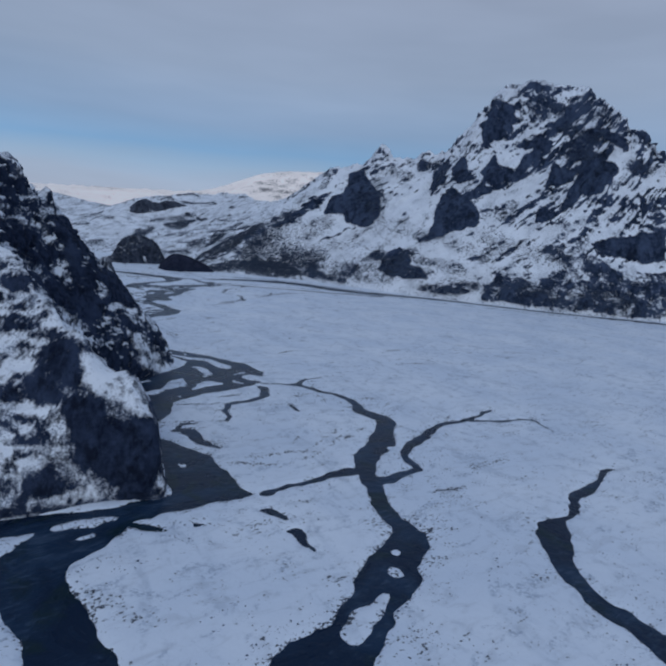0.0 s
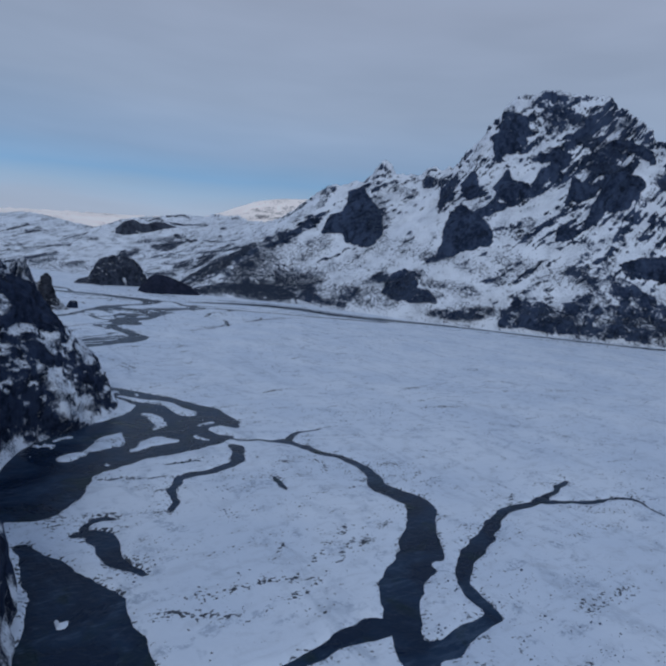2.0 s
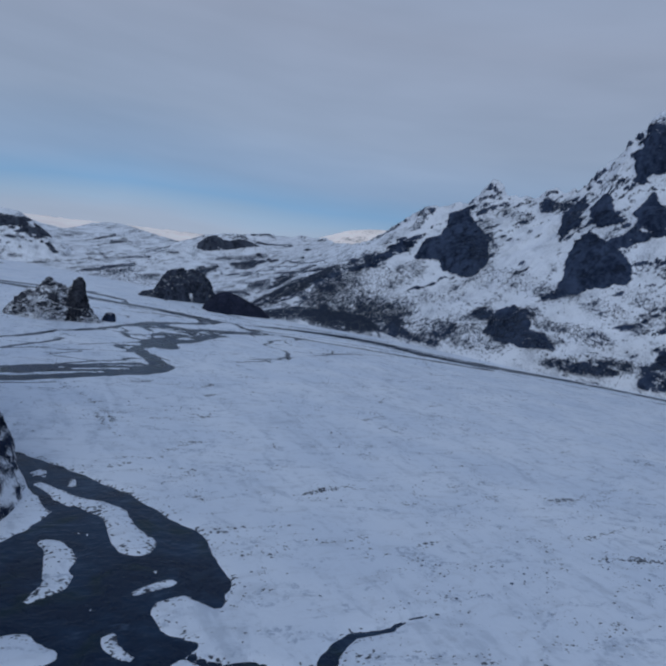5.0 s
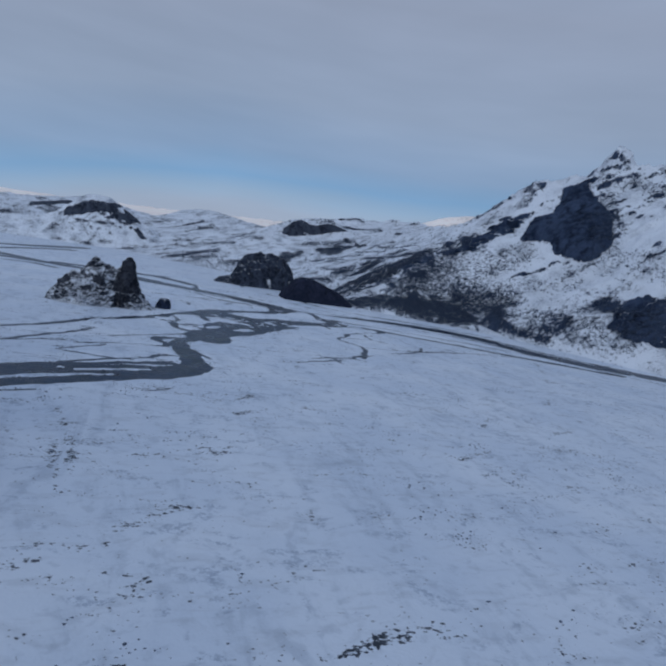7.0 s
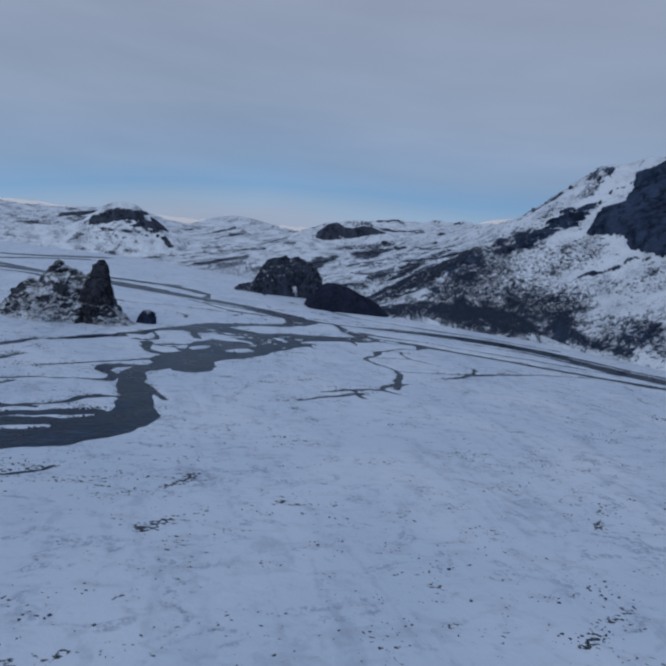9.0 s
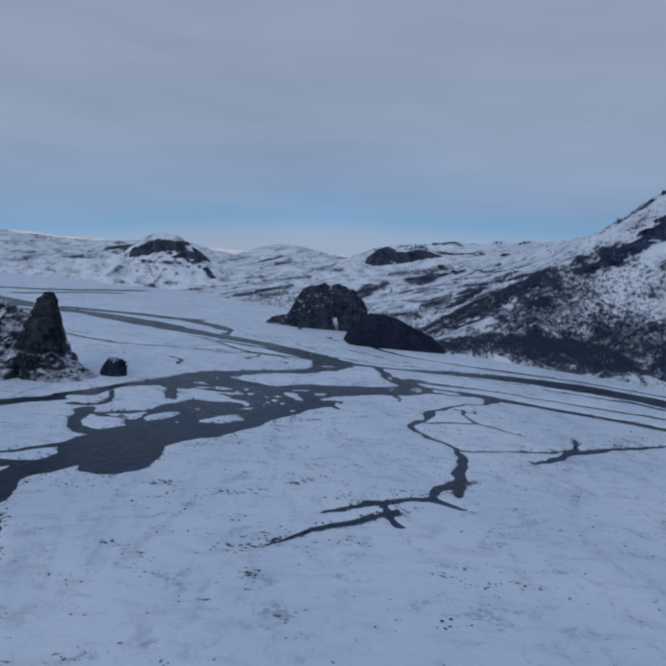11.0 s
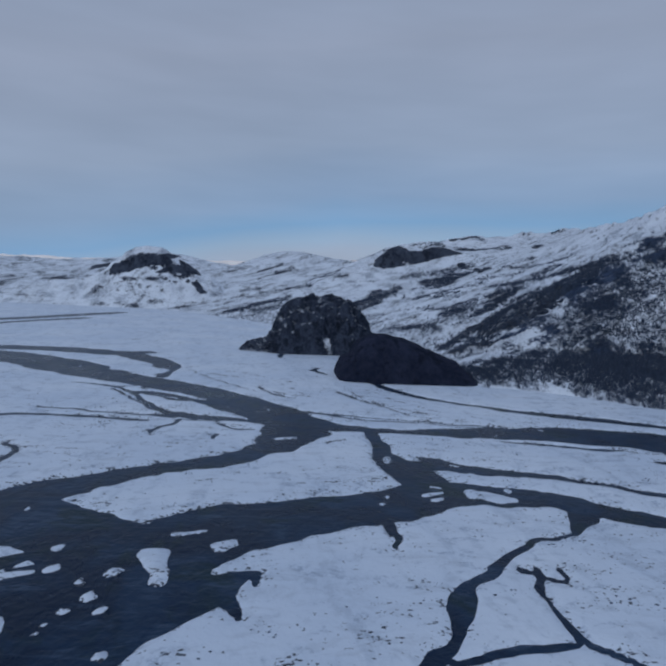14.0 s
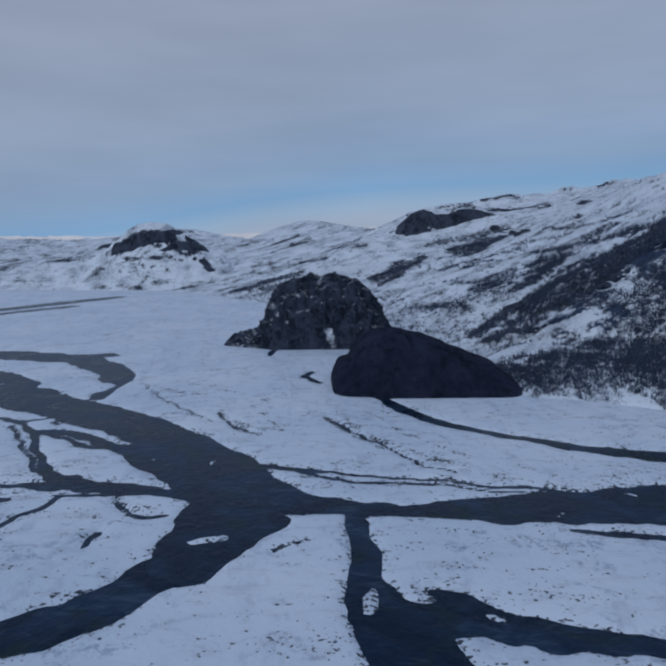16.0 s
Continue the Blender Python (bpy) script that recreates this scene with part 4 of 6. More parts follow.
crag(BUTTE_CRAGS, -86, 717, 32, -66, 710, 20, 2.8, 0.85)
crag(CLIFF_CRAGS, -100.2, -127.2, 7.5, -86.5, -115.1, 0.5, 1.9, -0.5)
crag(CLIFF_CRAGS, -100.8, -127.9, 7.2, -91.4, -120.8, 0.3, 2.0, -0.8)
crag(CLIFF_CRAGS, -101.0, -107.7, 27.0, -99.2, -110.0, 24.5, 2.0)
crag(CLIFF_CRAGS, -102.3, -117.7, 24.5, -98.0, -113.2, 22.3, 1.2)
crag(CLIFF_CRAGS, -103.7, -108.7, 30.7, -103.7, -108.7, 30.7, 1.4)
crag(CLIFF_CRAGS, -103.9, -129.9, 3.9, -103.9, -129.9, 3.9, 1.9, 0.5)
crag(CLIFF_CRAGS, -104.3, -125.8, 16.0, -100.0, -128.5, 6.3, 2.6, -0.8)
crag(CLIFF_CRAGS, -104.3, -126.0, 15.9, -95.7, -122.6, 3.1, 2.9, -0.6)
crag(CLIFF_CRAGS, -106.1, -125.8, 19.0, -103.7, -128.0, 12.5, 1.9, -0.6)
crag(CLIFF_CRAGS, -107.6, -127.2, 19.2, -98.5, -120.4, 14.8, 1.6, 0.6)
crag(CLIFF_CRAGS, -111.1, -118.9, 32.1, -108.3, -118.9, 27.9, 2.4)
crag(CLIFF_CRAGS, -113.3, -128.1, 25.0, -110.5, -127.8, 20.8, 1.6, 0.7)
crag(CLIFF_CRAGS, -113.7, -128.1, 26.1, -107.2, -117.8, 28.7, 1.6)
crag(CLIFF_CRAGS, -115.9, -98.5, 50.5, -121.1, -126.3, 40.7, 1.4)
crag(CLIFF_CRAGS, -117.6, -126.9, 35.6, -116.2, -126.5, 31.6, 1.3)
crag(CLIFF_CRAGS, -118.3, -126.8, 35.6, -121.2, -129.4, 30.3, 2.0)
crag(CLIFF_CRAGS, -118.9, -142.0, 13.2, -111.7, -133.4, 8.1, 3.0, 0.5)
crag(CLIFF_CRAGS, -121.7, -135.4, 23.2, -119.1, -135.4, 19.2, 2.5, 0.7)
crag(CLIFF_CRAGS, -122.2, -120.3, 47.7, -121.9, -128.5, 32.1, 2.3)
crag(CLIFF_CRAGS, -123.7, -148.0, 14.5, -116.1, -140.0, 8.1, 3.7, 0.6)
crag(CLIFF_CRAGS, -125.3, -210.7, 13.5, -125.0, -212.2, 7.9, 1.4)
crag(CLIFF_CRAGS, -127.1, -204.4, 22.9, -116.1, -146.9, 0.2, 1.4, 0.6)
crag(CLIFF_CRAGS, -136.1, -208.1, 13.3, -133.8, -210.0, 8.5, 1.8)
crag(CLIFF_CRAGS, -136.5, -204.3, 23.5, -125.8, -209.3, 17.1, 1.3, -0.8)
crag(CLIFF_CRAGS, -137.3, -208.7, 9.5, -136.7, -209.1, 7.0, 0.8, 0.7)
crag(CLIFF_CRAGS, -137.6, -206.1, 17.9, -135.7, -207.8, 14.8, 2.3)
crag(CLIFF_CRAGS, -138.7, -138.0, 48.9, -136.1, -137.4, 40.9, 1.7)
crag(CLIFF_CRAGS, -139.3, -189.8, 34.8, -125.9, -141.2, 24.7, 1.5, 0.7)
crag(CLIFF_CRAGS, -139.6, -198.4, 27.8, -138.3, -202.0, 25.1, 2.3)
crag(CLIFF_CRAGS, -140.7, -133.8, 60.6, -131.7, -122.4, 58.2, 1.2, 0.7)
crag(CLIFF_CRAGS, -142.1, -206.9, 10.4, -135.2, -209.6, 2.6, 2.5, -0.5)
crag(CLIFF_CRAGS, -142.5, -184.9, 38.4, -132.2, -139.4, 31.7, 2.0, 0.8)
crag(CLIFF_CRAGS, -143.2, -200.1, 20.8, -140.7, -202.7, 19.7, 1.9)
crag(CLIFF_CRAGS, -143.5, -206.7, 8.9, -143.1, -208.7, 5.4, 1.2, 0.5)
crag(CLIFF_CRAGS, -145.5, -200.6, 17.0, -140.4, -205.4, 14.6, 2.0, -0.6)
crag(CLIFF_CRAGS, -145.7, -185.3, 35.8, -145.5, -190.1, 31.4, 2.5, 0.3)
crag(CLIFF_CRAGS, -147.1, -190.9, 28.2, -144.7, -195.4, 24.0, 2.8, -0.3)
crag(CLIFF_CRAGS, -148.6, -208.2, 4.7, -136.9, -210.4, 1.6, 2.3, 0.35)
crag(CLIFF_CRAGS, -82.6, -103.7, 1.4, -82.6, -103.7, 1.4, 1.3, 0.8)
crag(CLIFF_CRAGS, -87.9, -115.3, 1.3, -87.9, -115.3, 1.3, 1.1, 0.8)
crag(CLIFF_CRAGS, -90.9, -111.9, 11.6, -89.4, -112.3, 9.0, 1.1, 0.8)
crag(CLIFF_CRAGS, -93.1, -115.7, 12.3, -90.2, -114.0, 8.3, 1.6, 0.8)
crag(CLIFF_CRAGS, -94.8, -118.2, 11.2, -89.6, -113.5, 8.0, 1.4)
crag(CLIFF_CRAGS, -96.4, -98.5, 22.4, -94.7, -102.9, 20.0, 1.3, 0.8)
crag(CLIFF_CRAGS, -97.9, -117.3, 17.9, -95.8, -118.0, 13.3, 1.6, 0.7)
crag(FAR_CRAGS, -10, 823, 48, 17, 835, 59, 4.5, 0.7)
crag(FAR_CRAGS, -21, 712, 23, 24, 707, 32, 4.2, 0.3)
crag(FAR_CRAGS, -243, 905, 45, -199, 945, 57, 7.3, 1.3)
crag(FAR_CRAGS, -52, 679, 9, 1, 686, 22, 6.8, 0.4)
crag(FAR_CRAGS, -8, 772, 38, 32, 807, 55, 4.7, 0.7)
crag(FAR_CRAGS, -85, 691, 7, -64, 695, 11, 4.5, 0.4)
crag(FAR_CRAGS, 34, 739, 41, 82, 643, 45, 4.7, 0.25)
crag(FAR_CRAGS, 38, 732, 40, 84, 710, 52, 5.5, 0.3)
crag(HILL_CRAGS, -14, 612, 9, 22, 619, 20, 7.4, 0.5)
crag(HILL_CRAGS, -33, 624, 5, 12, 588, 11, 4.4, 0.4)
crag(HILL_CRAGS, 100, 336, 6, 115, 346, 12, 3.1, 0.7)
crag(HILL_CRAGS, 101, 320, 6, 114, 305, 13, 2.2, 1.1)
crag(HILL_CRAGS, 102, 299, 3, 117, 288, 6, 4.8, 0.4)
crag(HILL_CRAGS, 107, 308, 9, 127, 278, 4, 5.3, 0.3)
crag(HILL_CRAGS, 109, 295, 5, 132, 277, 5, 4.6, 0.5)
crag(HILL_CRAGS, 111, 556, 28, 127, 575, 35, 3.2, 0.75)
crag(HILL_CRAGS, 118, 436, 22, 128, 392, 23, 3.2, 0.35)
crag(HILL_CRAGS, 119, 347, 15, 135, 332, 26, 3.1, 1.05)
crag(HILL_CRAGS, 121, 409, 20, 142, 414, 30, 3.4, 0.4)
crag(HILL_CRAGS, 122, 527, 27, 141, 461, 31, 3.3, 0.3)
crag(HILL_CRAGS, 128, 315, 19, 137, 298, 23, 3.6, 0.5)
crag(HILL_CRAGS, 129, 369, 22, 136, 366, 27, 2.5, 0.7)
crag(HILL_CRAGS, 133, 517, 29, 149, 458, 34, 2.6, 0.4)
crag(HILL_CRAGS, 136, 332, 26, 150, 318, 35, 4.4, 1.05)
crag(HILL_CRAGS, 140, 614, 46, 203, 607, 59, 5.4, 0.5)
crag(HILL_CRAGS, 145, 491, 34, 169, 476, 42, 3.5, 0.3)
crag(HILL_CRAGS, 148, 392, 32, 156, 379, 37, 4.8, 0.85)
crag(HILL_CRAGS, 150, 319, 35, 172, 316, 49, 4.8, 1.05)
crag(HILL_CRAGS, 152, 579, 41, 172, 574, 45, 5.5, 0.85)
crag(HILL_CRAGS, 153, 314, 36, 121, 327, 16, 4.9)
crag(HILL_CRAGS, 155, 579, 42, 181, 567, 48, 5.1)
crag(HILL_CRAGS, 161, 421, 39, 171, 350, 48, 4.7, 0.5)
crag(HILL_CRAGS, 168, 392, 44, 186, 395, 53, 3.9, 0.45)
crag(HILL_CRAGS, 17, 597, 14, 17, 597, 14, 6.4, 0.4)
crag(HILL_CRAGS, 170, 329, 49, 176, 321, 53, 2.8, 0.8)
crag(HILL_CRAGS, 174, 490, 46, 187, 451, 50, 3.3, 0.35)
crag(HILL_CRAGS, 175, 585, 47, 192, 580, 52, 3.5, 0.75)
crag(HILL_CRAGS, 192, 536, 54, 192, 536, 54, 3.2, 1.4)
crag(HILL_CRAGS, 196, 501, 56, 202, 460, 56, 2.8, 0.6)
crag(HILL_CRAGS, 198, 621, 62, 193, 540, 54, 4.0, 1.4)
crag(HILL_CRAGS, 200, 418, 59, 200, 418, 59, 7.4, 0.4)
crag(HILL_CRAGS, 202, 587, 56, 195, 534, 55, 2.4, 1.4)
crag(HILL_CRAGS, 211, 709, 92, 244, 710, 98, 2.2, 1.05)
crag(HILL_CRAGS, 212, 680, 80, 257, 650, 83, 3.6, 0.75)
crag(HILL_CRAGS, 214, 491, 63, 214, 491, 63, 3.0, 0.5)
crag(HILL_CRAGS, 239, 540, 77, 239, 540, 77, 3.8, 0.75)
crag(HILL_CRAGS, 24, 551, 7, 43, 549, 13, 6.0, 0.4)
crag(HILL_CRAGS, 244, 710, 98, 244, 710, 98, 2.8, 1.05)
crag(HILL_CRAGS, 246, 707, 96, 284, 588, 97, 2.8, 0.8)
crag(HILL_CRAGS, 25, 674, 28, 49, 645, 33, 2.8, 0.5)
crag(HILL_CRAGS, 296, 702, 103, 288, 604, 97, 1.5, 1.05)
crag(HILL_CRAGS, 34, 739, 41, 82, 643, 45, 4.7, 0.25)
crag(HILL_CRAGS, 38, 732, 40, 84, 710, 52, 5.5, 0.3)
crag(HILL_CRAGS, 82, 539, 20, 107, 570, 29, 5.0, 0.8)
crag(HILL_CRAGS, 91, 424, 9, 108, 379, 13, 4.1, 0.4)
crag(MOUND_CRAGS, 24, 338, 22, 24, 338, 22, 3.3, 0.5)
crag(MOUND_CRAGS, 38, 343, 28, 38, 343, 28, 1.7, 0.35)
crag(MOUNTAIN_CRAGS, 101, 320, 6, 114, 305, 13, 2.2, 1.1)
crag(MOUNTAIN_CRAGS, 102, 299, 3, 117, 288, 6, 4.8, 0.4)
crag(MOUNTAIN_CRAGS, 109, 295, 5, 132, 277, 5, 4.6, 0.5)
crag(MOUNTAIN_CRAGS, 114, 305, 13, 129, 301, 20, 1.7, 1.1)
crag(MOUNTAIN_CRAGS, 119, 285, 5, 133, 278, 9, 5.2, 0.45)
crag(MOUNTAIN_CRAGS, 128, 315, 19, 137, 298, 23, 3.6, 0.5)
crag(MOUNTAIN_CRAGS, 134, 304, 23, 154, 280, 24, 6.3, 0.6)
crag(MOUNTAIN_CRAGS, 135, 295, 22, 147, 294, 28, 5.9, 0.7)
crag(MOUNTAIN_CRAGS, 136, 274, 5, 136, 274, 5, 2.4, 0.8)
crag(MOUNTAIN_CRAGS, 140, 274, 8, 173, 258, 21, 9.1, 0.8)
crag(MOUNTAIN_CRAGS, 143, 275, 13, 125, 281, 5, 5.2, 0.5)
crag(MOUNTAIN_CRAGS, 145, 283, 21, 184, 290, 50, 12.2, 0.75)
crag(MOUNTAIN_CRAGS, 150, 319, 35, 172, 316, 49, 4.8, 1.05)
crag(MOUNTAIN_CRAGS, 151, 254, 1, 168, 220, 5, 6.9, 0.6)
crag(MOUNTAIN_CRAGS, 152, 287, 28, 141, 268, 3, 11.9, 0.85)
crag(MOUNTAIN_CRAGS, 153, 314, 36, 121, 327, 16, 4.9)
crag(MOUNTAIN_CRAGS, 158, 275, 22, 197, 223, 27, 7.7, 0.7)
crag(MOUNTAIN_CRAGS, 160, 297, 38, 178, 291, 47, 8.6, 0.75)
crag(MOUNTAIN_CRAGS, 162, 251, 10, 194, 210, 22, 10.5, 0.7)
crag(MOUNTAIN_CRAGS, 162, 290, 35, 142, 283, 19, 13.7, 0.65)
crag(MOUNTAIN_CRAGS, 167, 259, 17, 199, 221, 27, 11.4, 0.88)
crag(MOUNTAIN_CRAGS, 169, 209, 3, 195, 157, 9, 5.9, 0.4)
crag(MOUNTAIN_CRAGS, 169, 239, 12, 189, 191, 16, 6.0, 0.5)
crag(MOUNTAIN_CRAGS, 170, 329, 49, 176, 321, 53, 2.8, 0.8)
crag(MOUNTAIN_CRAGS, 177, 200, 7, 190, 159, 5, 6.7, 0.6)
# lower stretch of the gully's shaded side, coloured as bare rock
crag(MOUNTAIN_CRAGS, 185, 296, 57, 153, 314, 36, 5.7)
crag(MOUNTAIN_CRAGS, 186, 277, 43, 219, 261, 58, 7.8, 0.35)
crag(MOUNTAIN_CRAGS, 189, 172, 11, 212, 114, 12, 8.7, 0.55)
crag(MOUNTAIN_CRAGS, 192, 189, 17, 215, 134, 18, 11.7, 0.45)
crag(MOUNTAIN_CRAGS, 193, 269, 42, 226, 248, 58, 11.0, 0.4)
crag(MOUNTAIN_CRAGS, 195, 185, 18, 219, 153, 29, 9.1, 0.35)
crag(MOUNTAIN_CRAGS, 196, 276, 49, 231, 258, 69, 6.9, 0.4)
crag(MOUNTAIN_CRAGS, 205, 231, 34, 233, 196, 45, 10.5, 0.3)
crag(MOUNTAIN_CRAGS, 214, 247, 46, 238, 236, 64, 9.2, -0.6)
crag(MOUNTAIN_CRAGS, 220, 121, 19, 239, 119, 34, 11.1, 0.8)
crag(MOUNTAIN_CRAGS, 225, 154, 32, 230, 96, 20, 8.2, 0.6)
crag(MOUNTAIN_CRAGS, 225, 82, 8, 253, 46, 10, 4.7, 0.7)
crag(MOUNTAIN_CRAGS, 226, 103, 21, 236, 90, 22, 9.1, 0.7)
# upper stretch of the gully, shade again given as bare rock
crag(MOUNTAIN_CRAGS, 231, 292, 88, 185, 296, 57, 6.9, 1.3)
crag(MOUNTAIN_CRAGS, 232, 204, 47, 248, 196, 61, 2.9, 0.5)
crag(MOUNTAIN_CRAGS, 232, 72, 8, 252, 48, 11, 6.6, 0.8)
crag(MOUNTAIN_CRAGS, 234, 167, 43, 250, 158, 58, 6.9, -0.4)
crag(MOUNTAIN_CRAGS, 239, 112, 33, 257, 66, 28, 7.5, 0.5)
crag(MOUNTAIN_CRAGS, 245, 62, 15, 273, 24, 15, 6.5, 0.6)
crag(MOUNTAIN_CRAGS, 249, 183, 57, 262, 154, 71, 9.9, 0.25)
crag(MOUNTAIN_CRAGS, 252, 137, 53, 303, 168, 116, 12.7, -0.5)
crag(MOUNTAIN_CRAGS, 253, 169, 62, 260, 150, 69, 2.8, 0.5)
crag(MOUNTAIN_CRAGS, 253, 199, 67, 257, 119, 55, 9.6, 0.3)
crag(MOUNTAIN_CRAGS, 253, 339, 110, 230, 337, 93, 3.6, 0.7)
crag(MOUNTAIN_CRAGS, 262, 110, 56, 279, 58, 43, 9.2, 0.35)
crag(MOUNTAIN_CRAGS, 268, 320, 126, 268, 320, 126, 8.8, 0.55)
crag(MOUNTAIN_CRAGS, 269, 191, 83, 288, 183, 98, 12.8, -0.5)
crag(MOUNTAIN_CRAGS, 269, 229, 95, 258, 196, 71, 9.0, 0.6)
crag(MOUNTAIN_CRAGS, 270, 69, 42, 296, 41, 50, 9.2, 0.25)
crag(MOUNTAIN_CRAGS, 271, 311, 127, 251, 301, 106, 6.1, 0.6)
crag(MOUNTAIN_CRAGS, 284, 211, 101, 304, 204, 120, 2.0, 0.8)
crag(MOUNTAIN_CRAGS, 285, 15, 16, 298, -12, 12, 7.3, 0.7)
crag(MOUNTAIN_CRAGS, 287, 66, 60, 319, 5, 47, 11.6, 0.35)
crag(MOUNTAIN_CRAGS, 288, 240, 118, 267, 204, 82, 8.0, 0.7)
crag(MOUNTAIN_CRAGS, 288, 261, 132, 300, 236, 129, 7.7, 0.5)
crag(MOUNTAIN_CRAGS, 300, 57, 69, 323, 20, 65, 8.4, -0.3)
crag(MOUNTAIN_CRAGS, 302, 235, 130, 305, 205, 122, 7.8, 0.55)
crag(MOUNTAIN_CRAGS, 309, 86, 98, 342, 47, 120, 9.9, -0.6)
crag(MOUNTAIN_CRAGS, 310, 156, 121, 318, 159, 136, 6.4, 0.6)
crag(MOUNTAIN_CRAGS, 314, -23, 15, 343, -56, 10, 8.1, 0.8)
crag(MOUNTAIN_CRAGS, 322, 191, 138, 318, 170, 135, 5.5, 0.7)
crag(MOUNTAIN_CRAGS, 362, 2, 100, 374, -15, 86, 14.7, 0.2)
crag(MOUNTAIN_CRAGS, 364, 34, 149, 377, 19, 146, 8.1, 0.7)
crag(MOUNTAIN_CRAGS, 369, 81, 205, 372, 56, 190, 8.4, 0.6)
crag(MOUNTAIN_CRAGS, 373, 49, 172, 385, 27, 168, 7.3, 0.8)
crag(MOUNTAIN_CRAGS, 381, 54, 202, 395, 28, 189, 9.6, 0.35)
crag(MOUNTAIN_CRAGS, 401, -7, 140, 413, -14, 137, 7.2, 0.7)


# rock faces, seen along the slope: length and height of their corners
MOUNTAIN_FACES, SCRUB_FACES, CLIFF_FACES, DOME_FACES, BUTTE_FACES = [], [], [], [], []
outcrop(MOUNTAIN_FACES, 1, 243, 339, (-85.9, 56.0), (-89.0, 86.4), (-92.5, 101.3), (-100.5, 111.7), (-109.8, 104.2), (-121.0, 99.0), (-128.9, 89.7), (-133.5, 75.0), (-132.3, 70.5), (-115.5, 66.5), (-99.1, 57.3))
outcrop(MOUNTAIN_FACES, 0.8, 288, 375, (-77.3, 108.9), (-77.2, 129.2), (-88.9, 134.4), (-93.2, 132.5), (-93.7, 114.0), (-84.3, 110.7), (-81.2, 99.1))
outcrop(MOUNTAIN_FACES, 1, 281, 359, (-97.2, 131.7), (-109.8, 146.9), (-115.5, 127.7), (-125.1, 121.3), (-110.0, 113.5), (-100.6, 120.2))
outcrop(MOUNTAIN_FACES, 1, 294, 423, (47.6, 73.6), (43.6, 95.8), (28.6, 100.5), (29.6, 126.9), (13.2, 132.2), (-0.7, 116.1), (-15.8, 102.0), (-25.2, 75.5), (-18.8, 64.9), (-6.6, 60.8), (15.0, 64.1), (23.0, 73.4))
outcrop(MOUNTAIN_FACES, 0.6, 333, 401, (-55.3, 129.9), (-54.6, 140.2), (-60.7, 145.8), (-75.2, 136.9), (-68.6, 129.4))
outcrop(MOUNTAIN_FACES, 0.85, 298, 380, (-125.9, 154.1), (-126.3, 171.2), (-121.7, 181.4), (-129.5, 183.6), (-132.2, 207.8), (-145.6, 203.1), (-155.1, 199.0), (-158.2, 181.7), (-155.7, 169.5), (-136.2, 160.7), (-134.3, 152.5))
outcrop(MOUNTAIN_FACES, 0.9, 269, 344, (-129.1, 127.2), (-141.8, 147.9), (-145.8, 137.0), (-161.0, 130.2), (-173.0, 148.4), (-178.8, 144.3), (-176.2, 132.8), (-158.9, 119.3), (-142.7, 111.5), (-133.1, 118.6))
outcrop(MOUNTAIN_FACES, 1, 279, 336, (-170.5, 150.8), (-172.9, 160.1), (-182.1, 167.2), (-192.5, 163.6), (-198.2, 152.5), (-183.4, 153.6))
outcrop(MOUNTAIN_FACES, 1, 258, 326, (-192.3, 114.5), (-196.4, 128.9), (-197.4, 141.4), (-208.3, 131.3), (-220.6, 130.3), (-215.7, 119.6))
outcrop(MOUNTAIN_FACES, 0.9, 245, 323, (-207.7, 91.7), (-215.6, 115.1), (-231.2, 145.9), (-243.0, 144.1), (-254.6, 143.1), (-256.5, 130.1), (-240.8, 110.6), (-225.7, 107.4), (-217.2, 94.5))
outcrop(MOUNTAIN_FACES, 1, 239, 299, (-186.4, 77.8), (-187.7, 92.4), (-194.0, 96.2), (-200.4, 89.1), (-215.4, 94.4), (-195.2, 80.5))
outcrop(MOUNTAIN_FACES, 0.85, 276, 336, (-226.8, 172.0), (-237.1, 174.4), (-265.0, 165.1), (-264.7, 152.9), (-249.1, 160.7))
outcrop(MOUNTAIN_FACES, 0.9, 222, 298, (-237.5, 62.0), (-250.3, 69.0), (-276.8, 74.4), (-302.6, 79.4), (-302.1, 53.4), (-285.3, 48.8), (-255.0, 52.7), (-242.0, 51.9))
outcrop(MOUNTAIN_FACES, 0.85, 193, 269, (-201.0, 15.4), (-199.0, 24.1), (-214.2, 44.5), (-227.0, 49.5), (-238.4, 41.0), (-255.5, 18.6))
outcrop(MOUNTAIN_FACES, 1, 201, 275, (-273.3, 22.1), (-288.1, 34.3), (-302.1, 42.8), (-301.1, 17.4), (-276.6, 16.0))
outcrop(MOUNTAIN_FACES, 0.8, 190, 260, (-145.6, 12.3), (-157.3, 29.4), (-163.6, 22.5), (-179.3, 12.7), (-179.5, 9.5))
outcrop(MOUNTAIN_FACES, 0.8, 204, 297, (-41.4, 19.4), (-44.4, 37.1), (-56.7, 43.7), (-69.2, 39.9), (-73.5, 27.3), (-84.3, 26.6), (-94.5, 16.0), (-60.1, 14.0))
outcrop(MOUNTAIN_FACES, 0.7, 293, 357, (-166.9, 198.8), (-177.1, 201.0), (-187.9, 193.6), (-186.7, 182.0), (-172.7, 182.5))
outcrop(MOUNTAIN_FACES, 0.75, 273, 333, (-210.6, 162.6), (-221.7, 167.0), (-228.5, 156.7), (-221.4, 146.2), (-213.0, 152.7))
outcrop(MOUNTAIN_FACES, 0.62, 190, 275, (-143, 3), (-146, 16), (-160, 26), (-185, 24), (-199, 30), (-214, 50), (-240, 52), (-258, 40), (-290, 40), (-310, 46), (-310, 3))
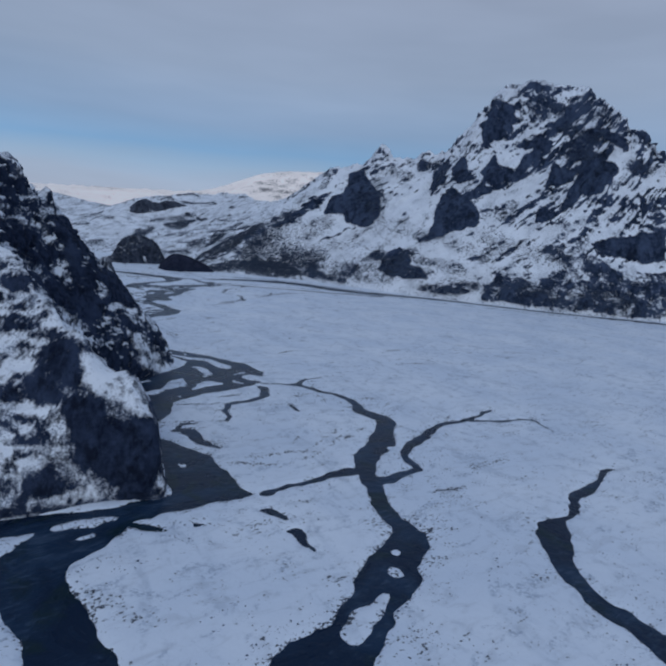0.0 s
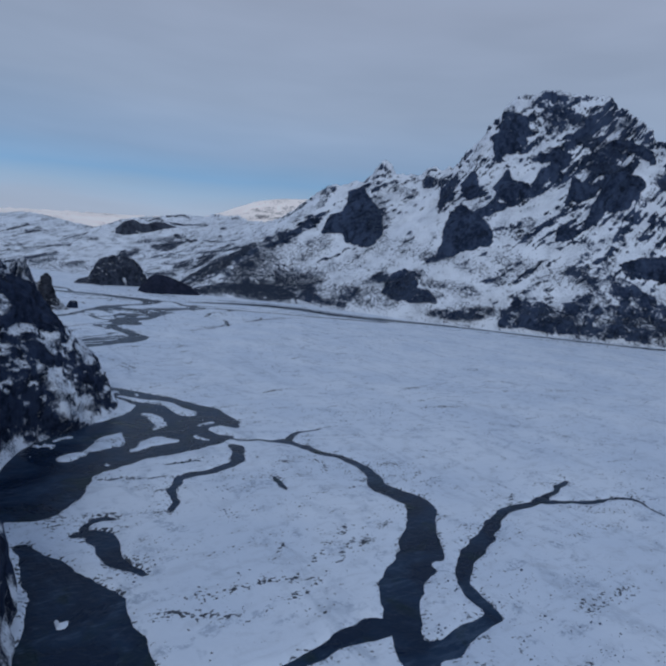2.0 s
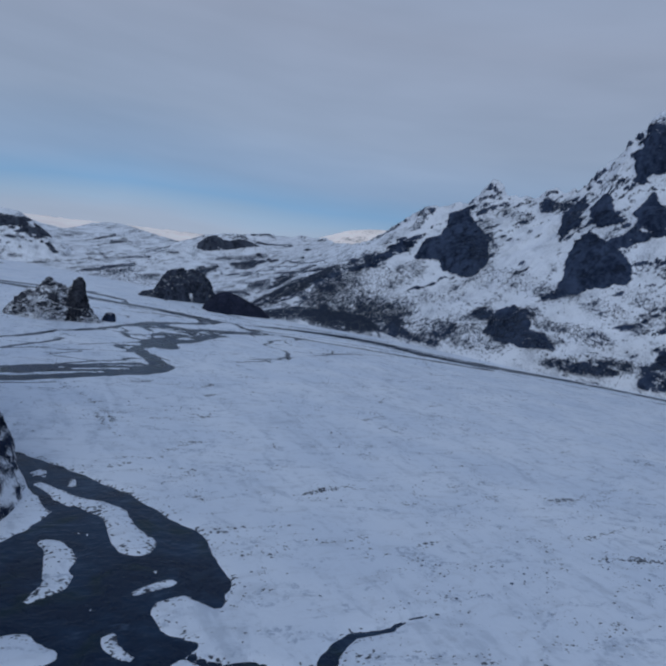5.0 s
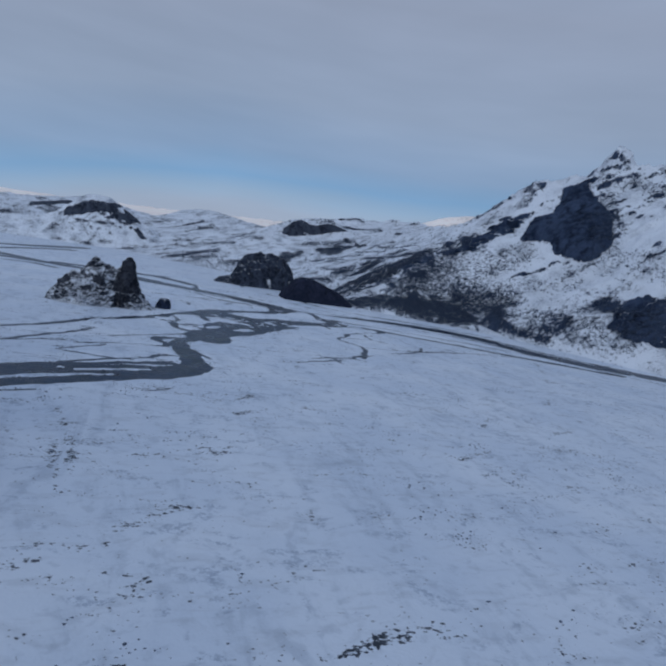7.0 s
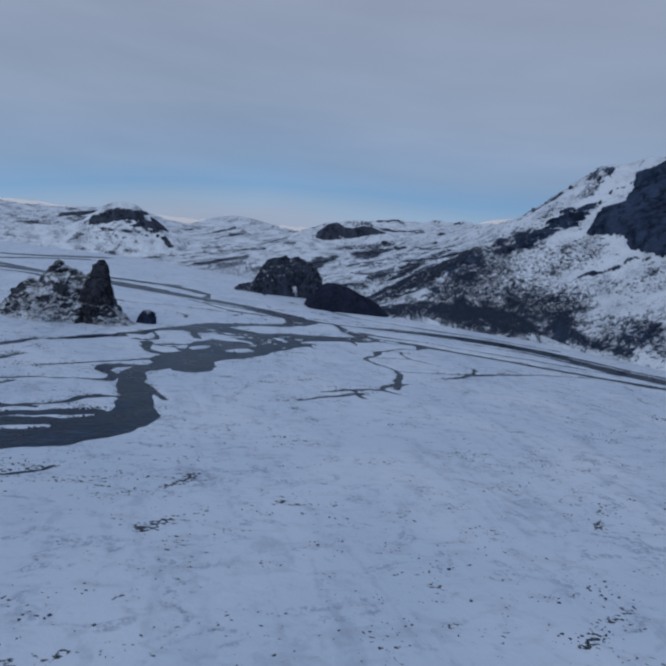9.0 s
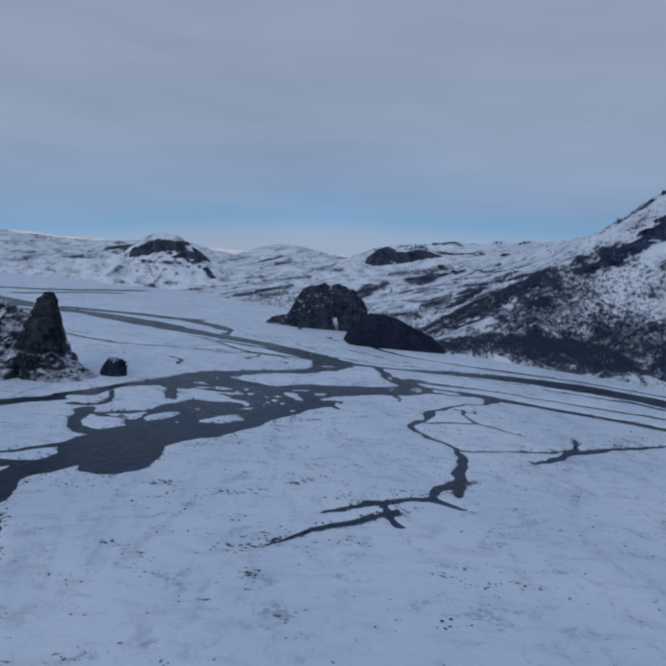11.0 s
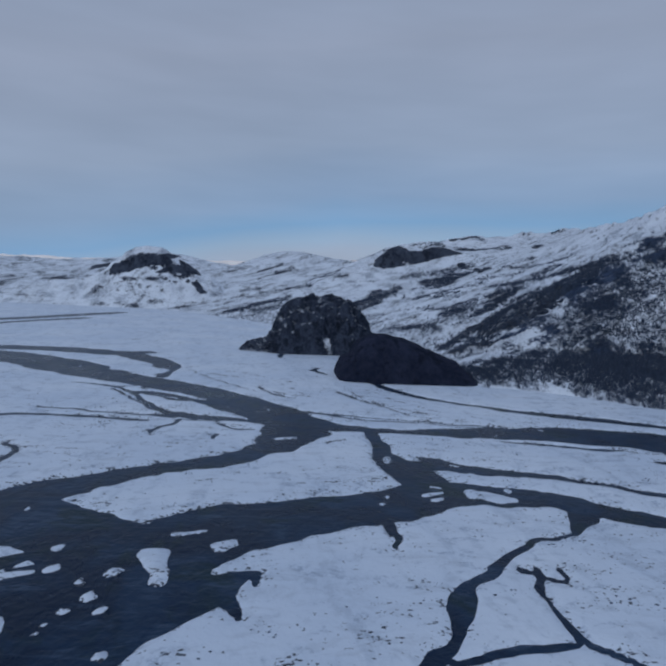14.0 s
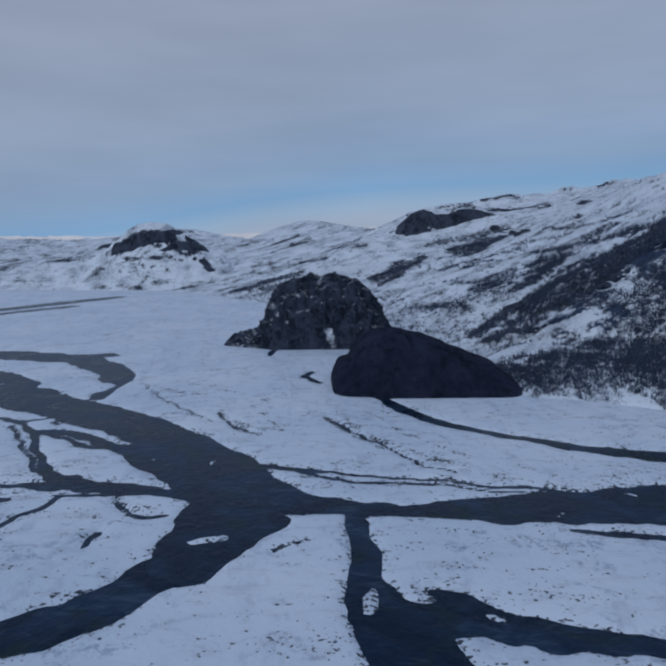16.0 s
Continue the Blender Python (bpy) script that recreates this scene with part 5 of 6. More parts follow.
outcrop(MOUNTAIN_FACES, 0.85, 289, 347, (-203.4, 197.8), (-211.1, 198.2), (-214.4, 188.8), (-206.4, 183.1))
outcrop(MOUNTAIN_FACES, 0.85, 281, 340, (-264.7, 177.5), (-279.9, 174.1), (-298.9, 155.6), (-296.9, 156.7), (-275.6, 168.5))
outcrop(MOUNTAIN_FACES, 0.85, 269, 327, (-267.5, 141.4), (-277.9, 147.0), (-282.9, 137.1), (-275.3, 130.1))
outcrop(MOUNTAIN_FACES, 0.85, 249, 307, (-258.9, 101.8), (-264.3, 108.4), (-267.6, 98.4), (-262.9, 94.8))
outcrop(MOUNTAIN_FACES, 0.85, 247, 311, (-275.4, 115.4), (-283.1, 107.7), (-285.6, 93.8), (-280.2, 91.3))
outcrop(MOUNTAIN_FACES, 0.85, 272, 332, (-177.4, 152.8), (-185.3, 153.8), (-189.0, 144.3), (-181.7, 135.0), (-174.6, 136.9))
outcrop(MOUNTAIN_FACES, 0.85, 265, 329, (-218.9, 149.3), (-233.0, 154.2), (-234.7, 139.1), (-225.8, 134.7))
outcrop(CLIFF_FACES, 1.35, -249, -222, (-77.9, 15.9), (-78.6, 17.8), (-77.2, 19.4), (-74.9, 18.2), (-71.9, 16.1), (-69.3, 14.6), (-67.0, 14.7), (-65.1, 16.5), (-62.4, 14.6), (-60.9, 9.2), (-61.7, 9.7), (-61.5, 5.9), (-63.6, 1.1), (-68.3, 1.4), (-70.6, 4.4), (-76.3, 11.8))
outcrop(CLIFF_FACES, 1.12, -194, -152, (-97.2, 50.0), (-94.5, 48.0), (-89.4, 41.0), (-88.6, 35.8), (-90.5, 35.8), (-95.2, 41.2), (-97.0, 46.4))
outcrop(CLIFF_FACES, 1.12, -169, -120, (-90.0, 51.5), (-85.5, 53.0), (-81.5, 46.0), (-80.9, 37.0), (-83.1, 32.0), (-85.0, 37.5), (-87.4, 43.0), (-89.2, 46.6))
outcrop(CLIFF_FACES, 1, -243, -217, (-82.5, 26.6), (-79.3, 28.8), (-76.2, 27.4), (-77.1, 23.9), (-78.9, 22.5), (-81.0, 24.8))
outcrop(CLIFF_FACES, 1, -244, -221, (-83.9, 20.9), (-81.3, 21.4), (-80.2, 18.3), (-83.3, 17.8))
outcrop(CLIFF_FACES, 1.12, -160, -128, (-76.6, 34.8), (-72.3, 34.5), (-68.0, 29.0), (-63.0, 23.0), (-65.0, 21.6), (-70.5, 26.0), (-74.2, 28.4))
outcrop(CLIFF_FACES, 1.2, -160, -130, (-81.2, 38.0), (-78.8, 40.5), (-76.4, 33.7), (-77.3, 31.8), (-79.9, 34.0))
outcrop(CLIFF_FACES, 1.15, -170, -146, (-82.6, 31.4), (-79.0, 31.2), (-74.2, 25.5), (-76.5, 21.2), (-80.6, 23.2))
outcrop(CLIFF_FACES, 1.1, -200, -158, (-90.7, 36.5), (-86.0, 33.0), (-82.2, 30.0), (-82.0, 24.0), (-86.4, 27.5), (-90.9, 33.0))
outcrop(CLIFF_FACES, 1.2, -142, -120, (-60.0, 14.2), (-56.0, 11.5), (-52.8, 6.0), (-57.4, 8.8))
outcrop(CLIFF_FACES, 1.1, -154, -132, (-69.8, 21.4), (-65.0, 19.2), (-61.2, 15.4), (-66.7, 15.4))
outcrop(SCRUB_FACES, 0.52, 232, 355, (59.8, 1.0), (120.4, 1.5), (123.3, 0.2), (121.9, 16.5), (131.0, 35.3), (112.2, 43.1), (104.5, 51.2), (94.8, 28.4), (72.2, 28.1), (82.5, 23.1))
outcrop(SCRUB_FACES, 0.57, 262, 385, (170.1, 8.0), (179.2, 23.3), (158.6, 37.2), (131.7, 50.3), (111.7, 62.0), (90.0, 77.4), (86.0, 66.1), (104.6, 51.7), (124.6, 41.9), (150.5, 29.1), (156.6, 16.1))
outcrop(SCRUB_FACES, 0.47, 232, 311, (115.6, 0.2), (150.4, 0.2), (151.0, 2.2), (137.9, 8.4), (124.7, 13.6), (119.8, 8.7))
outcrop(SCRUB_FACES, 0.43, 236, 356, (22.7, 8.2), (60.3, 0.6), (90.0, 1.0), (120.6, 29.9), (105.3, 52.3), (82.9, 42.2), (28.4, 26.3))
outcrop(SCRUB_FACES, 0.52, 372, 507, (332.6, 13.2), (348.3, 21.2), (364.3, 30.1), (352.8, 37.0), (332.5, 26.0), (326.6, 19.0))
outcrop(SCRUB_FACES, 0.52, 315, 407, (191.6, 26.5), (202.3, 35.8), (187.2, 39.6), (175.3, 32.5), (180.7, 26.1))
outcrop(SCRUB_FACES, 0.47, 435, 559, (326.0, 37.2), (336.0, 47.9), (333.8, 52.8), (290.4, 50.5), (289.8, 43.8), (293.9, 36.8))
outcrop(SCRUB_FACES, 0.30, 311, 402, (220.2, 16.6), (231.2, 25.0), (213.5, 28.4), (187.2, 22.8), (198.7, 18.3))
outcrop(DOME_FACES, 1.1, 560, 708, (106, 43), (112, 58), (120, 72), (128, 79), (141, 81), (153.6, 76), (165.5, 76), (178, 81), (190, 81), (204, 76), (222, 68), (220, 62), (200, 61), (182.5, 63), (164.4, 60), (145, 63), (124, 52))
outcrop(BUTTE_FACES, 1.1, 668, 782, (-172.3, 34.9), (-170.6, 46.0), (-156.8, 50.4), (-138.8, 56.2), (-123.5, 58.0), (-112.5, 61.6), (-94.5, 59.8), (-108.3, 56.4), (-118.8, 47.5), (-134.3, 46.1), (-151.5, 39.4))
outcrop(BUTTE_FACES, 1.1, 666, 775, (-123.8, 38.7), (-112.0, 46.2), (-94.8, 48.5), (-99.5, 55.1), (-88.8, 50.8), (-74.7, 38.9), (-99.0, 41.0))
outcrop(BUTTE_FACES, 0.9, 656, 769, (-83.2, 28.8), (-77.3, 33.2), (-67.4, 22.4), (-64.8, 18.1), (-71.0, 18.2))


SCRUB = []


def build_slope(name, rows, ns, nv, mat, crags, label, category, lean, noise_size, seed, rough=1.0, reach=2.05, crown=1.0, amount=0.55, drop=1.0, skew=0.55, jut=1.0, base=0.15, teeth=(), grit=0.6, low=0.18, scrub=0.0, deep=1.0, faces=(), turn=(-0.66, 0.75), wild=(), push=1.0, blur=0.2):
    p, along, rise = hillside(rows, ns, nv, reach, rough, seed, crown, drop, skew, grit, low)
    for tx, ty, tr, th in teeth:
        near = np.clip(1 - np.hypot(p[..., 0] - tx, p[..., 1] - ty) / tr, 0, 1)
        p[..., 2] += 0.8 * th * smooth(0, 1, near) * (1 + 0.5 * fbm(p[..., 0], p[..., 1], p[..., 2], 5.0, 3, seed=seed + 50))
    rock = bareness(p, along, rise, lean, noise_size, seed + 20, amount, base, blur)
    root = tagged(new(name), label, category)
    quads = grid_faces(ns, nv)
    p, rock, who = bared(p, crags, rock, seed + 30, jut, deep)
    p, rock, _ = faced(p, rock, wild, turn, seed + 80, 0.0, 6.0, 5.0)
    p, rock, on_face = faced(p, rock, faces, turn, seed + 90, push)
    who = np.where(on_face >= 0, on_face + len(crags), who)
    fw = who.ravel()[quads]
    owner = np.where((fw == fw[:, :1]).all(1), fw[:, 0], -1)
    layers = {"rock": rock}
    rest = np.ones(len(quads), bool)
    for k in range(len(crags) + len(faces)):
        run = joined(owner, k, nv)
        if len(run) > 8:
            rest[run] = False
            v1, f1, l1 = pick(p, quads, np.array(run), layers)
            part("crag", mesh_of("crag", v1, f1, l1), mat, root, "dark bare rock outcrop")
    thicket = [row for row in crags if 0.2 < row[7] <= 0.9]
    if thicket and scrub:
        d, near = blobs(p, thicket, seed + 60, deep)
        keep = np.clip(1.45 - d, 0, 1) * np.array([row[7] for row in thicket])[np.maximum(near, 0)] * (near >= 0)
        keep = keep + 0.06 * smooth(0.05, 0.4, fbm(p[..., 0], p[..., 1], p[..., 2], 26.0, 4, 0.6, seed=seed + 70)) * (p[..., 2] < 75) + 0.07 * (p[..., 2] > 0.3) * (p[..., 2] < 13)
        SCRUB.append((p[keep > 0.02], keep[keep > 0.02] * scrub))
    if wild and scrub:
        d, near = edge_distance(p, wild, turn, seed + 80, 6.0)
        keep = smooth(4.0, -6.0, d) * np.array([row[0] for row in wild])[np.maximum(near, 0)] * (near >= 0)
        SCRUB.append((p[keep > 0.05], keep[keep > 0.05] * scrub * 1.6))
    v0, f0, l0 = pick(p, quads, rest, layers)
    part("slope", mesh_of("slope", v0, f0, l0), mat, root)
    return root


build_slope("mountain", MOUNTAIN, 700, 300, MAT_CRAG, MOUNTAIN_CRAGS, "steep snowy mountain with dark rocky crags beside the plain", "mountain", 0.40, 30.0, 2.0, scrub=0.5, grit=0.35, faces=MOUNTAIN_FACES, wild=SCRUB_FACES, base=0.21, amount=0.62, blur=0.4, jut=0.7, teeth=((305, 258, 24, 13), (361, 127, 18, 9), (373, 100, 34, 5), (328, 205, 16, 6), (292, 289, 14, 5)))
build_slope("snowy_hill", HILL, 330, 260, MAT_HILL, HILL_CRAGS, "long snow-covered hillside with dark scrub and rock bands", "hill", 0.62, 15.0, 2.0, scrub=1.0, deep=0.45, rough=0.8, crown=0.5, base=0.24, amount=0.5, wild=SCRUB_FACES)
build_slope("far_hill", FAR_HILL, 300, 130, MAT_HILL, FAR_CRAGS, "low distant snowy hills behind the river plain", "hill", 0.78, 22.0, 2.0, deep=0.4, rough=0.5, crown=0.5, amount=0.55, base=0.30)

APRON = []
ridge(APRON, 80, 274, 90, 296, 0.6, 0.75, 0)
ridge(APRON, 86, 261, 101, 302, 5, 0.75, 0)
ridge(APRON, 93, 253, 114, 301, 9.5, 0.75, 0)
ridge(APRON, 103, 250, 128, 292, 13, 0.75, 0)
ridge(APRON, 114, 244, 148, 276, 13.5, 0.75, 0)
ridge(APRON, 124, 237, 160, 266, 14, 0.8, 0)
ridge(APRON, 134, 227, 171, 254, 14, 0.8, 0)
ridge(APRON, 147, 216, 178, 232, 12, 0.9, 0)
ridge(APRON, 160, 205, 184, 212, 9, 0.9, 0)
ridge(APRON, 174, 180, 192, 182, 5, 1, 0)
build_slope("snow_bank", APRON, 200, 70, MAT_HILL, [], "low snowy bank with dark scrub at the mountain's foot", "bank", 0.6, 10.0, 12.0, rough=0.25, reach=1.3, crown=0.3, scrub=0.8, base=0.2, amount=0.4, wild=SCRUB_FACES)


def build_scrub(count, seed):
    """Leafless bushes on the slopes: each a tuft of thin stems."""
    rng = np.random.default_rng(seed)
    spots = np.concatenate([a for a, _ in SCRUB])
    odds = np.concatenate([b for _, b in SCRUB])
    spots = spots[rng.choice(len(spots), count, p=odds / odds.sum())]
    spots = spots + rng.normal(0, 0.5, spots.shape) * (1, 1, 0)
    stems = 8
    base = np.repeat(spots, stems, 0) + rng.normal(0, 0.55, (count * stems, 3)) * (1, 1, 0) - (0, 0, 0.4)
    high = np.repeat(0.5 + 1.9 * rng.uniform(0, 1, count) ** 2, stems) * rng.uniform(0.6, 1.0, count * stems)
    turn, out = rng.uniform(0, 2 * math.pi, count * stems), rng.uniform(0.1, 0.75, count * stems)
    tip = base + np.stack([np.cos(turn) * out * high, np.sin(turn) * out * high, high + 0.4], -1)
    side = np.stack([-np.sin(turn + 0.7), np.cos(turn + 0.7), 0 * turn], -1) * 0.14
    verts = np.stack([base - side, base + side, tip], 1).reshape(-1, 3)
    me = mesh_of("scrub", verts, np.arange(len(verts)).reshape(-1, 3))
    tagged(part("scrub", me, MAT_SCRUB), "leafless dark birch scrub on the snowy slopes", "scrub", kind="stuff")


if SCRUB:
    build_scrub(60000, 5)

DISTANT = []
ridge(DISTANT, 3600, 1000, 4100, 1200, 300, 1.2, 0)
ridge(DISTANT, 2300, 1700, 3000, 2300, 420, 1.2, 0)
ridge(DISTANT, 1300, 2200, 1800, 3000, 405, 1.2, 0)
ridge(DISTANT, 1000, 2300, 1300, 3200, 240, 1.2, 0)
ridge(DISTANT, 600, 2400, 800, 3300, 200, 1.2, 0)
ridge(DISTANT, 200, 2300, 300, 3300, 170, 1.2, 0)
ridge(DISTANT, -300, 2200, -350, 3200, 130, 1.2, 0)
ridge(DISTANT, -900, 2100, -1200, 3100, 110, 1.2, 0)
ridge(DISTANT, -1700, 1700, -2400, 2600, 110, 1.2, 0)
ridge(DISTANT, -2500, 900, -3400, 1500, 130, 1.2, 0)
# The horizon range glows by its own material instead of being sunlit.
backdrop = build_slope("backdrop", DISTANT, 300, 60, MAT_FAR_GLOW, [], "pale snow-covered mountain range on the horizon, with an added glow", "mountain range", 0.85, 260.0, 6.0, rough=2.0, crown=0.0, reach=1.5)
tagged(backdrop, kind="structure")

# ---- cliff at the start of the flight ----
CLIFF = []
ridge(CLIFF, -300, -150, -250, -100, 78, 0.9, 0.05)
ridge(CLIFF, -230, -190, -215, -120, 76, 0.9, 0.03)
ridge(CLIFF, -185, -204, -188, -132, 74, 0.9, 0.02)
ridge(CLIFF, -158, -209, -174, -140, 71, 0.85, 0.02)
ridge(CLIFF, -144, -211, -163, -148, 68, 0.85, 0.03)
ridge(CLIFF, -136, -211, -158, -152, 66, 0.9, 0.16)
ridge(CLIFF, -130, -212, -155, -152, 65, 1, 0.27)
ridge(CLIFF, -122, -213, -152, -152, 64, 1.5, 0.26)
ridge(CLIFF, -119, -196, -149, -148, 63, 1.7, 0.18)
ridge(CLIFF, -119, -172, -147, -140, 64, 1.6, 0.1)
ridge(CLIFF, -118, -156, -145, -132, 65, 1.2, 0.08)
ridge(CLIFF, -110, -136, -140, -124, 66, 0.95, 0.06)
ridge(CLIFF, -97, -126, -135, -116, 62, 0.9, 0.05)
ridge(CLIFF, -85.5, -114, -131, -108, 60, 0.88, 0.04)
ridge(CLIFF, -81.5, -99, -127, -100, 54, 0.88, 0.04)
ridge(CLIFF, -85, -84, -124, -92, 49, 0.88, 0.03)
ridge(CLIFF, -92, -58, -135, -84, 53, 0.9, 0.1)
ridge(CLIFF, -130, -44, -155, -80, 66, 0.9, 0.1)
ridge(CLIFF, -200, -38, -205, -80, 72, 0.9, 0.1)
ridge(CLIFF, -300, -60, -260, -90, 76, 0.9, 0.1)
build_slope("cliff", CLIFF, 680, 380, MAT_CLIFF, CLIFF_CRAGS, "dark craggy cliff dusted with snow above the river", "cliff", 0.57, 9.0, 11.0, rough=0.8, reach=2.7, drop=0.12, skew=0.2, jut=0.10, base=0.26, amount=0.42, grit=1.5, low=0.02, faces=CLIFF_FACES, turn=(0.96, -0.27), push=0.3, teeth=((-114, -92, 6, 2), (-106, -100, 6, 10), (-124, -97, 6, 5), (-127, -204, 5, 4), (-137, -200, 6, 5)))


# ---- mounds, rock stack and butte ----
def dome(name, centre, ax, ay, high, nu, nv, mat, label, category, seed, shape=1.0, rough=0.08, size=9.0, rock=1.0, peaks=(), band=None, power=2.0, tilt=0.0, crags=(), squash=1.0):
    """A round rise on an oval base. peaks: extra x, y, radius, height; band: bare ring between two heights."""
    root = tagged(new(name), label, category)
    root.location = (centre[0], centre[1], 0)
    th = np.linspace(0, 2 * math.pi, nu, endpoint=False)[:, None]
    rr = (np.linspace(0, 1.12, nv) ** 0.8)[None, :]
    wob = 1 + 0.10 * fbm(np.cos(th) * 2 + seed, np.sin(th) * 2, 0 * th, 1.0, 3)
    lx, ly = np.cos(th) * rr * ax * wob, np.sin(th) * rr * ay * wob
    fall = np.clip(1 - np.clip(rr, 0, 1.12) ** power, -0.3, 1) ** 1.0
    fall = np.sign(fall) * np.abs(fall) ** shape
    z = high * fall * (1 + tilt * lx / ax)
    for qx, qy, qr, qh, *begin in peaks:
        d = np.hypot(lx - qx, (ly - qy) * squash) / qr
        z = z + (qh * np.clip(1 - d, 0, 1) ** 0.8 if qh > 0 else -qh * (1 - smooth(begin[0] if begin else 0.68, 1.0, d + 0.1 * fbm(lx, ly, 0 * lx, 12.0, 3, seed=seed))))
    wx, wy = lx + centre[0], ly + centre[1]
    a = fbm(wx, wy, z, size, 5, 0.55, ridged=True, seed=seed)
    b = fbm(wx, wy, z, size * 0.33, 4, 0.55, seed=seed + 3)
    edge = smooth(1.12, 0.85, rr)
    z = z + (a * 0.6 + b * 0.4) * high * rough * edge * 2
    lx, ly = lx + edge * high * rough * a, ly + edge * high * rough * b
    z = np.where(rr > 1.0, np.minimum(z, 0.2) - (rr - 1.0) * 20, z)
    p = np.stack([lx, ly, z + 0 * lx], -1)
    n = np.abs(grid_normal(p, True)[..., 2])
    bare = rock + 0.5 * (1 - smooth(0.45, 0.9, n)) + 0.35 * fbm(wx, wy, z * 1.4, size * 0.6, 4, 0.6, seed=seed + 7)
    if band:
        bare = bare + 1.3 * smooth(band[0] - 2, band[0] + 2, z + b * 5) * (1 - smooth(band[1] - 2, band[1] + 2, z + b * 5))
    faces = grid_faces(nu, nv, True)
    place = p + np.array((centre[0], centre[1], 0))
    place, bare, who = bared(place, crags, bare, seed + 30, 0.4)
    p = place - np.array((centre[0], centre[1], 0))
    for k, (qx, qy, qr, *_) in enumerate(() if crags else peaks):
        who = np.where(np.hypot(p[..., 0] - qx, p[..., 1] - qy) < qr * 0.75, k, who)
    fw = who.ravel()[faces]
    owner = np.where((fw == fw[:, :1]).all(1), fw[:, 0], -1)
    layers = {"rock": bare}
    rest = np.ones(len(faces), bool)
    for k in range(max(len(peaks), len(crags))):
        run = joined(owner, k, nv)
        if len(run) > 8:
            rest[run] = False
            v1, f1, l1 = pick(p, faces, np.array(run), layers)
            kind = "crag" if crags else "pinnacle"
            part(kind, mesh_of(kind, v1, f1, l1), mat, root)
    v0, f0, l0 = pick(p, faces, rest, layers)
    part("body", mesh_of("body", v0, f0, l0), mat, root)
    return root


def knoll(name, crest, line, mat, label, category, seed, base=0.0, step=0.7, slope=2.0, cap=None, rough=1.0, size=6.0, rock=0.3, crags=(), lean=0.55, jut=0.4, faces=(), push=0.3):
    """A rise along a crest line that runs west to east. line: x, height, depth to the front and to the back at stations; cap: heights between which a cliff stands at the top."""
    st = np.array(line, float)
    nu = int((st[-1, 0] - st[0, 0]) / step) + 1
    x = np.linspace(st[0, 0], st[-1, 0], nu)
    high, front, back = [np.interp(x, st[:, 0], st[:, k])[:, None] for k in (1, 2, 3)]
    nv = max(40, int((front.max() + back.max()) / step))
    v = np.linspace(-1.04, 1.04, nv)[None, :]
    side = np.clip(np.abs(v), 0, 1.1)
    fall = 1 - side ** slope
    if cap:
        stepped = np.interp(side, (0, 0.22, 0.28, 0.50, 1, 1.1), (1, 0.89, 0.70, 0.44, 0, -0.1))
        much = smooth(cap[0], cap[1], high)
        fall = fall * (1 - much) + stepped * much
    y = crest + np.where(v < 0, v * front, v * back)
    x = x[:, None] + 0 * y
    z = high * fall
    p = np.stack([x, y, z + base], -1)
    n = grid_normal(p)
    n = n if n[..., 2].mean() > 0 else -n
    a = fbm(x, y, z, size, 5, 0.55, ridged=True, seed=seed)
    b = fbm(x, y, z * 1.3, size * 0.3, 4, 0.6, seed=seed + 3)
    edge = smooth(0.0, 0.25, 1 - side) * smooth(0, 3, high)
    p = p + n * (edge * rough * ((a - 0.3) * size * 0.45 + b * size * 0.12))[..., None]
    p[..., 2] = np.where(side > 1.0, np.minimum(p[..., 2], base + 0.1) - (side - 1) * 30, p[..., 2])
    up = np.abs(grid_normal(p)[..., 2])
    bare = rock + 0.55 * (1 - smooth(lean - 0.2, lean + 0.2, up)) + 0.3 * fbm(x, y, z * 1.4, size * 0.7, 4, 0.6, seed=seed + 7)
    p, bare, who = bared(p, crags, bare, seed + 30, jut)
    p, bare, on_face = faced(p, bare, faces, (1.0, 0.0), seed + 90, push, 2.0)
    who = np.where(on_face >= 0, on_face + len(crags), who)
    root = tagged(new(name), label, category)
    root.location = (float(st[:, 0].mean()), crest, base)
    p = p - np.array(root.location)
    quads = grid_faces(nu, nv)
    fw = who.ravel()[quads]
    owner = np.where((fw == fw[:, :1]).all(1), fw[:, 0], -1)
    layers = {"rock": bare}
    rest = np.ones(len(quads), bool)
    for k in range(len(crags) + len(faces)):
        run = joined(owner, k, nv)
        if len(run) > 8:
            rest[run] = False
            v1, f1, l1 = pick(p, quads, np.array(run), layers)
            part("crag", mesh_of("crag", v1, f1, l1), mat, root)
    v0, f0, l0 = pick(p, quads, rest, layers)
    part("body", mesh_of("body", v0, f0, l0), mat, root)
    return root


crag(MOUND_CRAGS, 42.5, 333, 0, 40, 334, 7, 2.6, -1.6)
knoll("turf_mound", 270, ((39, 0, 8, 10), (39.6, 4.5, 12, 14), (41.2, 8, 14, 18), (44.4, 9.4, 15, 20), (45.3, 12, 15, 20), (47.6, 15, 15, 20), (51.3, 16.9, 16, 20), (57.5, 17.2, 17, 20), (65, 15.7, 17, 20), (70, 13.8, 17, 20), (76.5, 11.2, 17, 18), (85.5, 7.9, 17, 16), (89.5, 4.4, 16, 14), (93.5, 1.6, 13, 11), (96, 0, 10, 10)),
      MAT_TURF, "dark brown bare grassy mound at the mountain's foot", "mound", 31.0, step=0.45, slope=2.2, rough=0.34, size=3.2, rock=1.1)
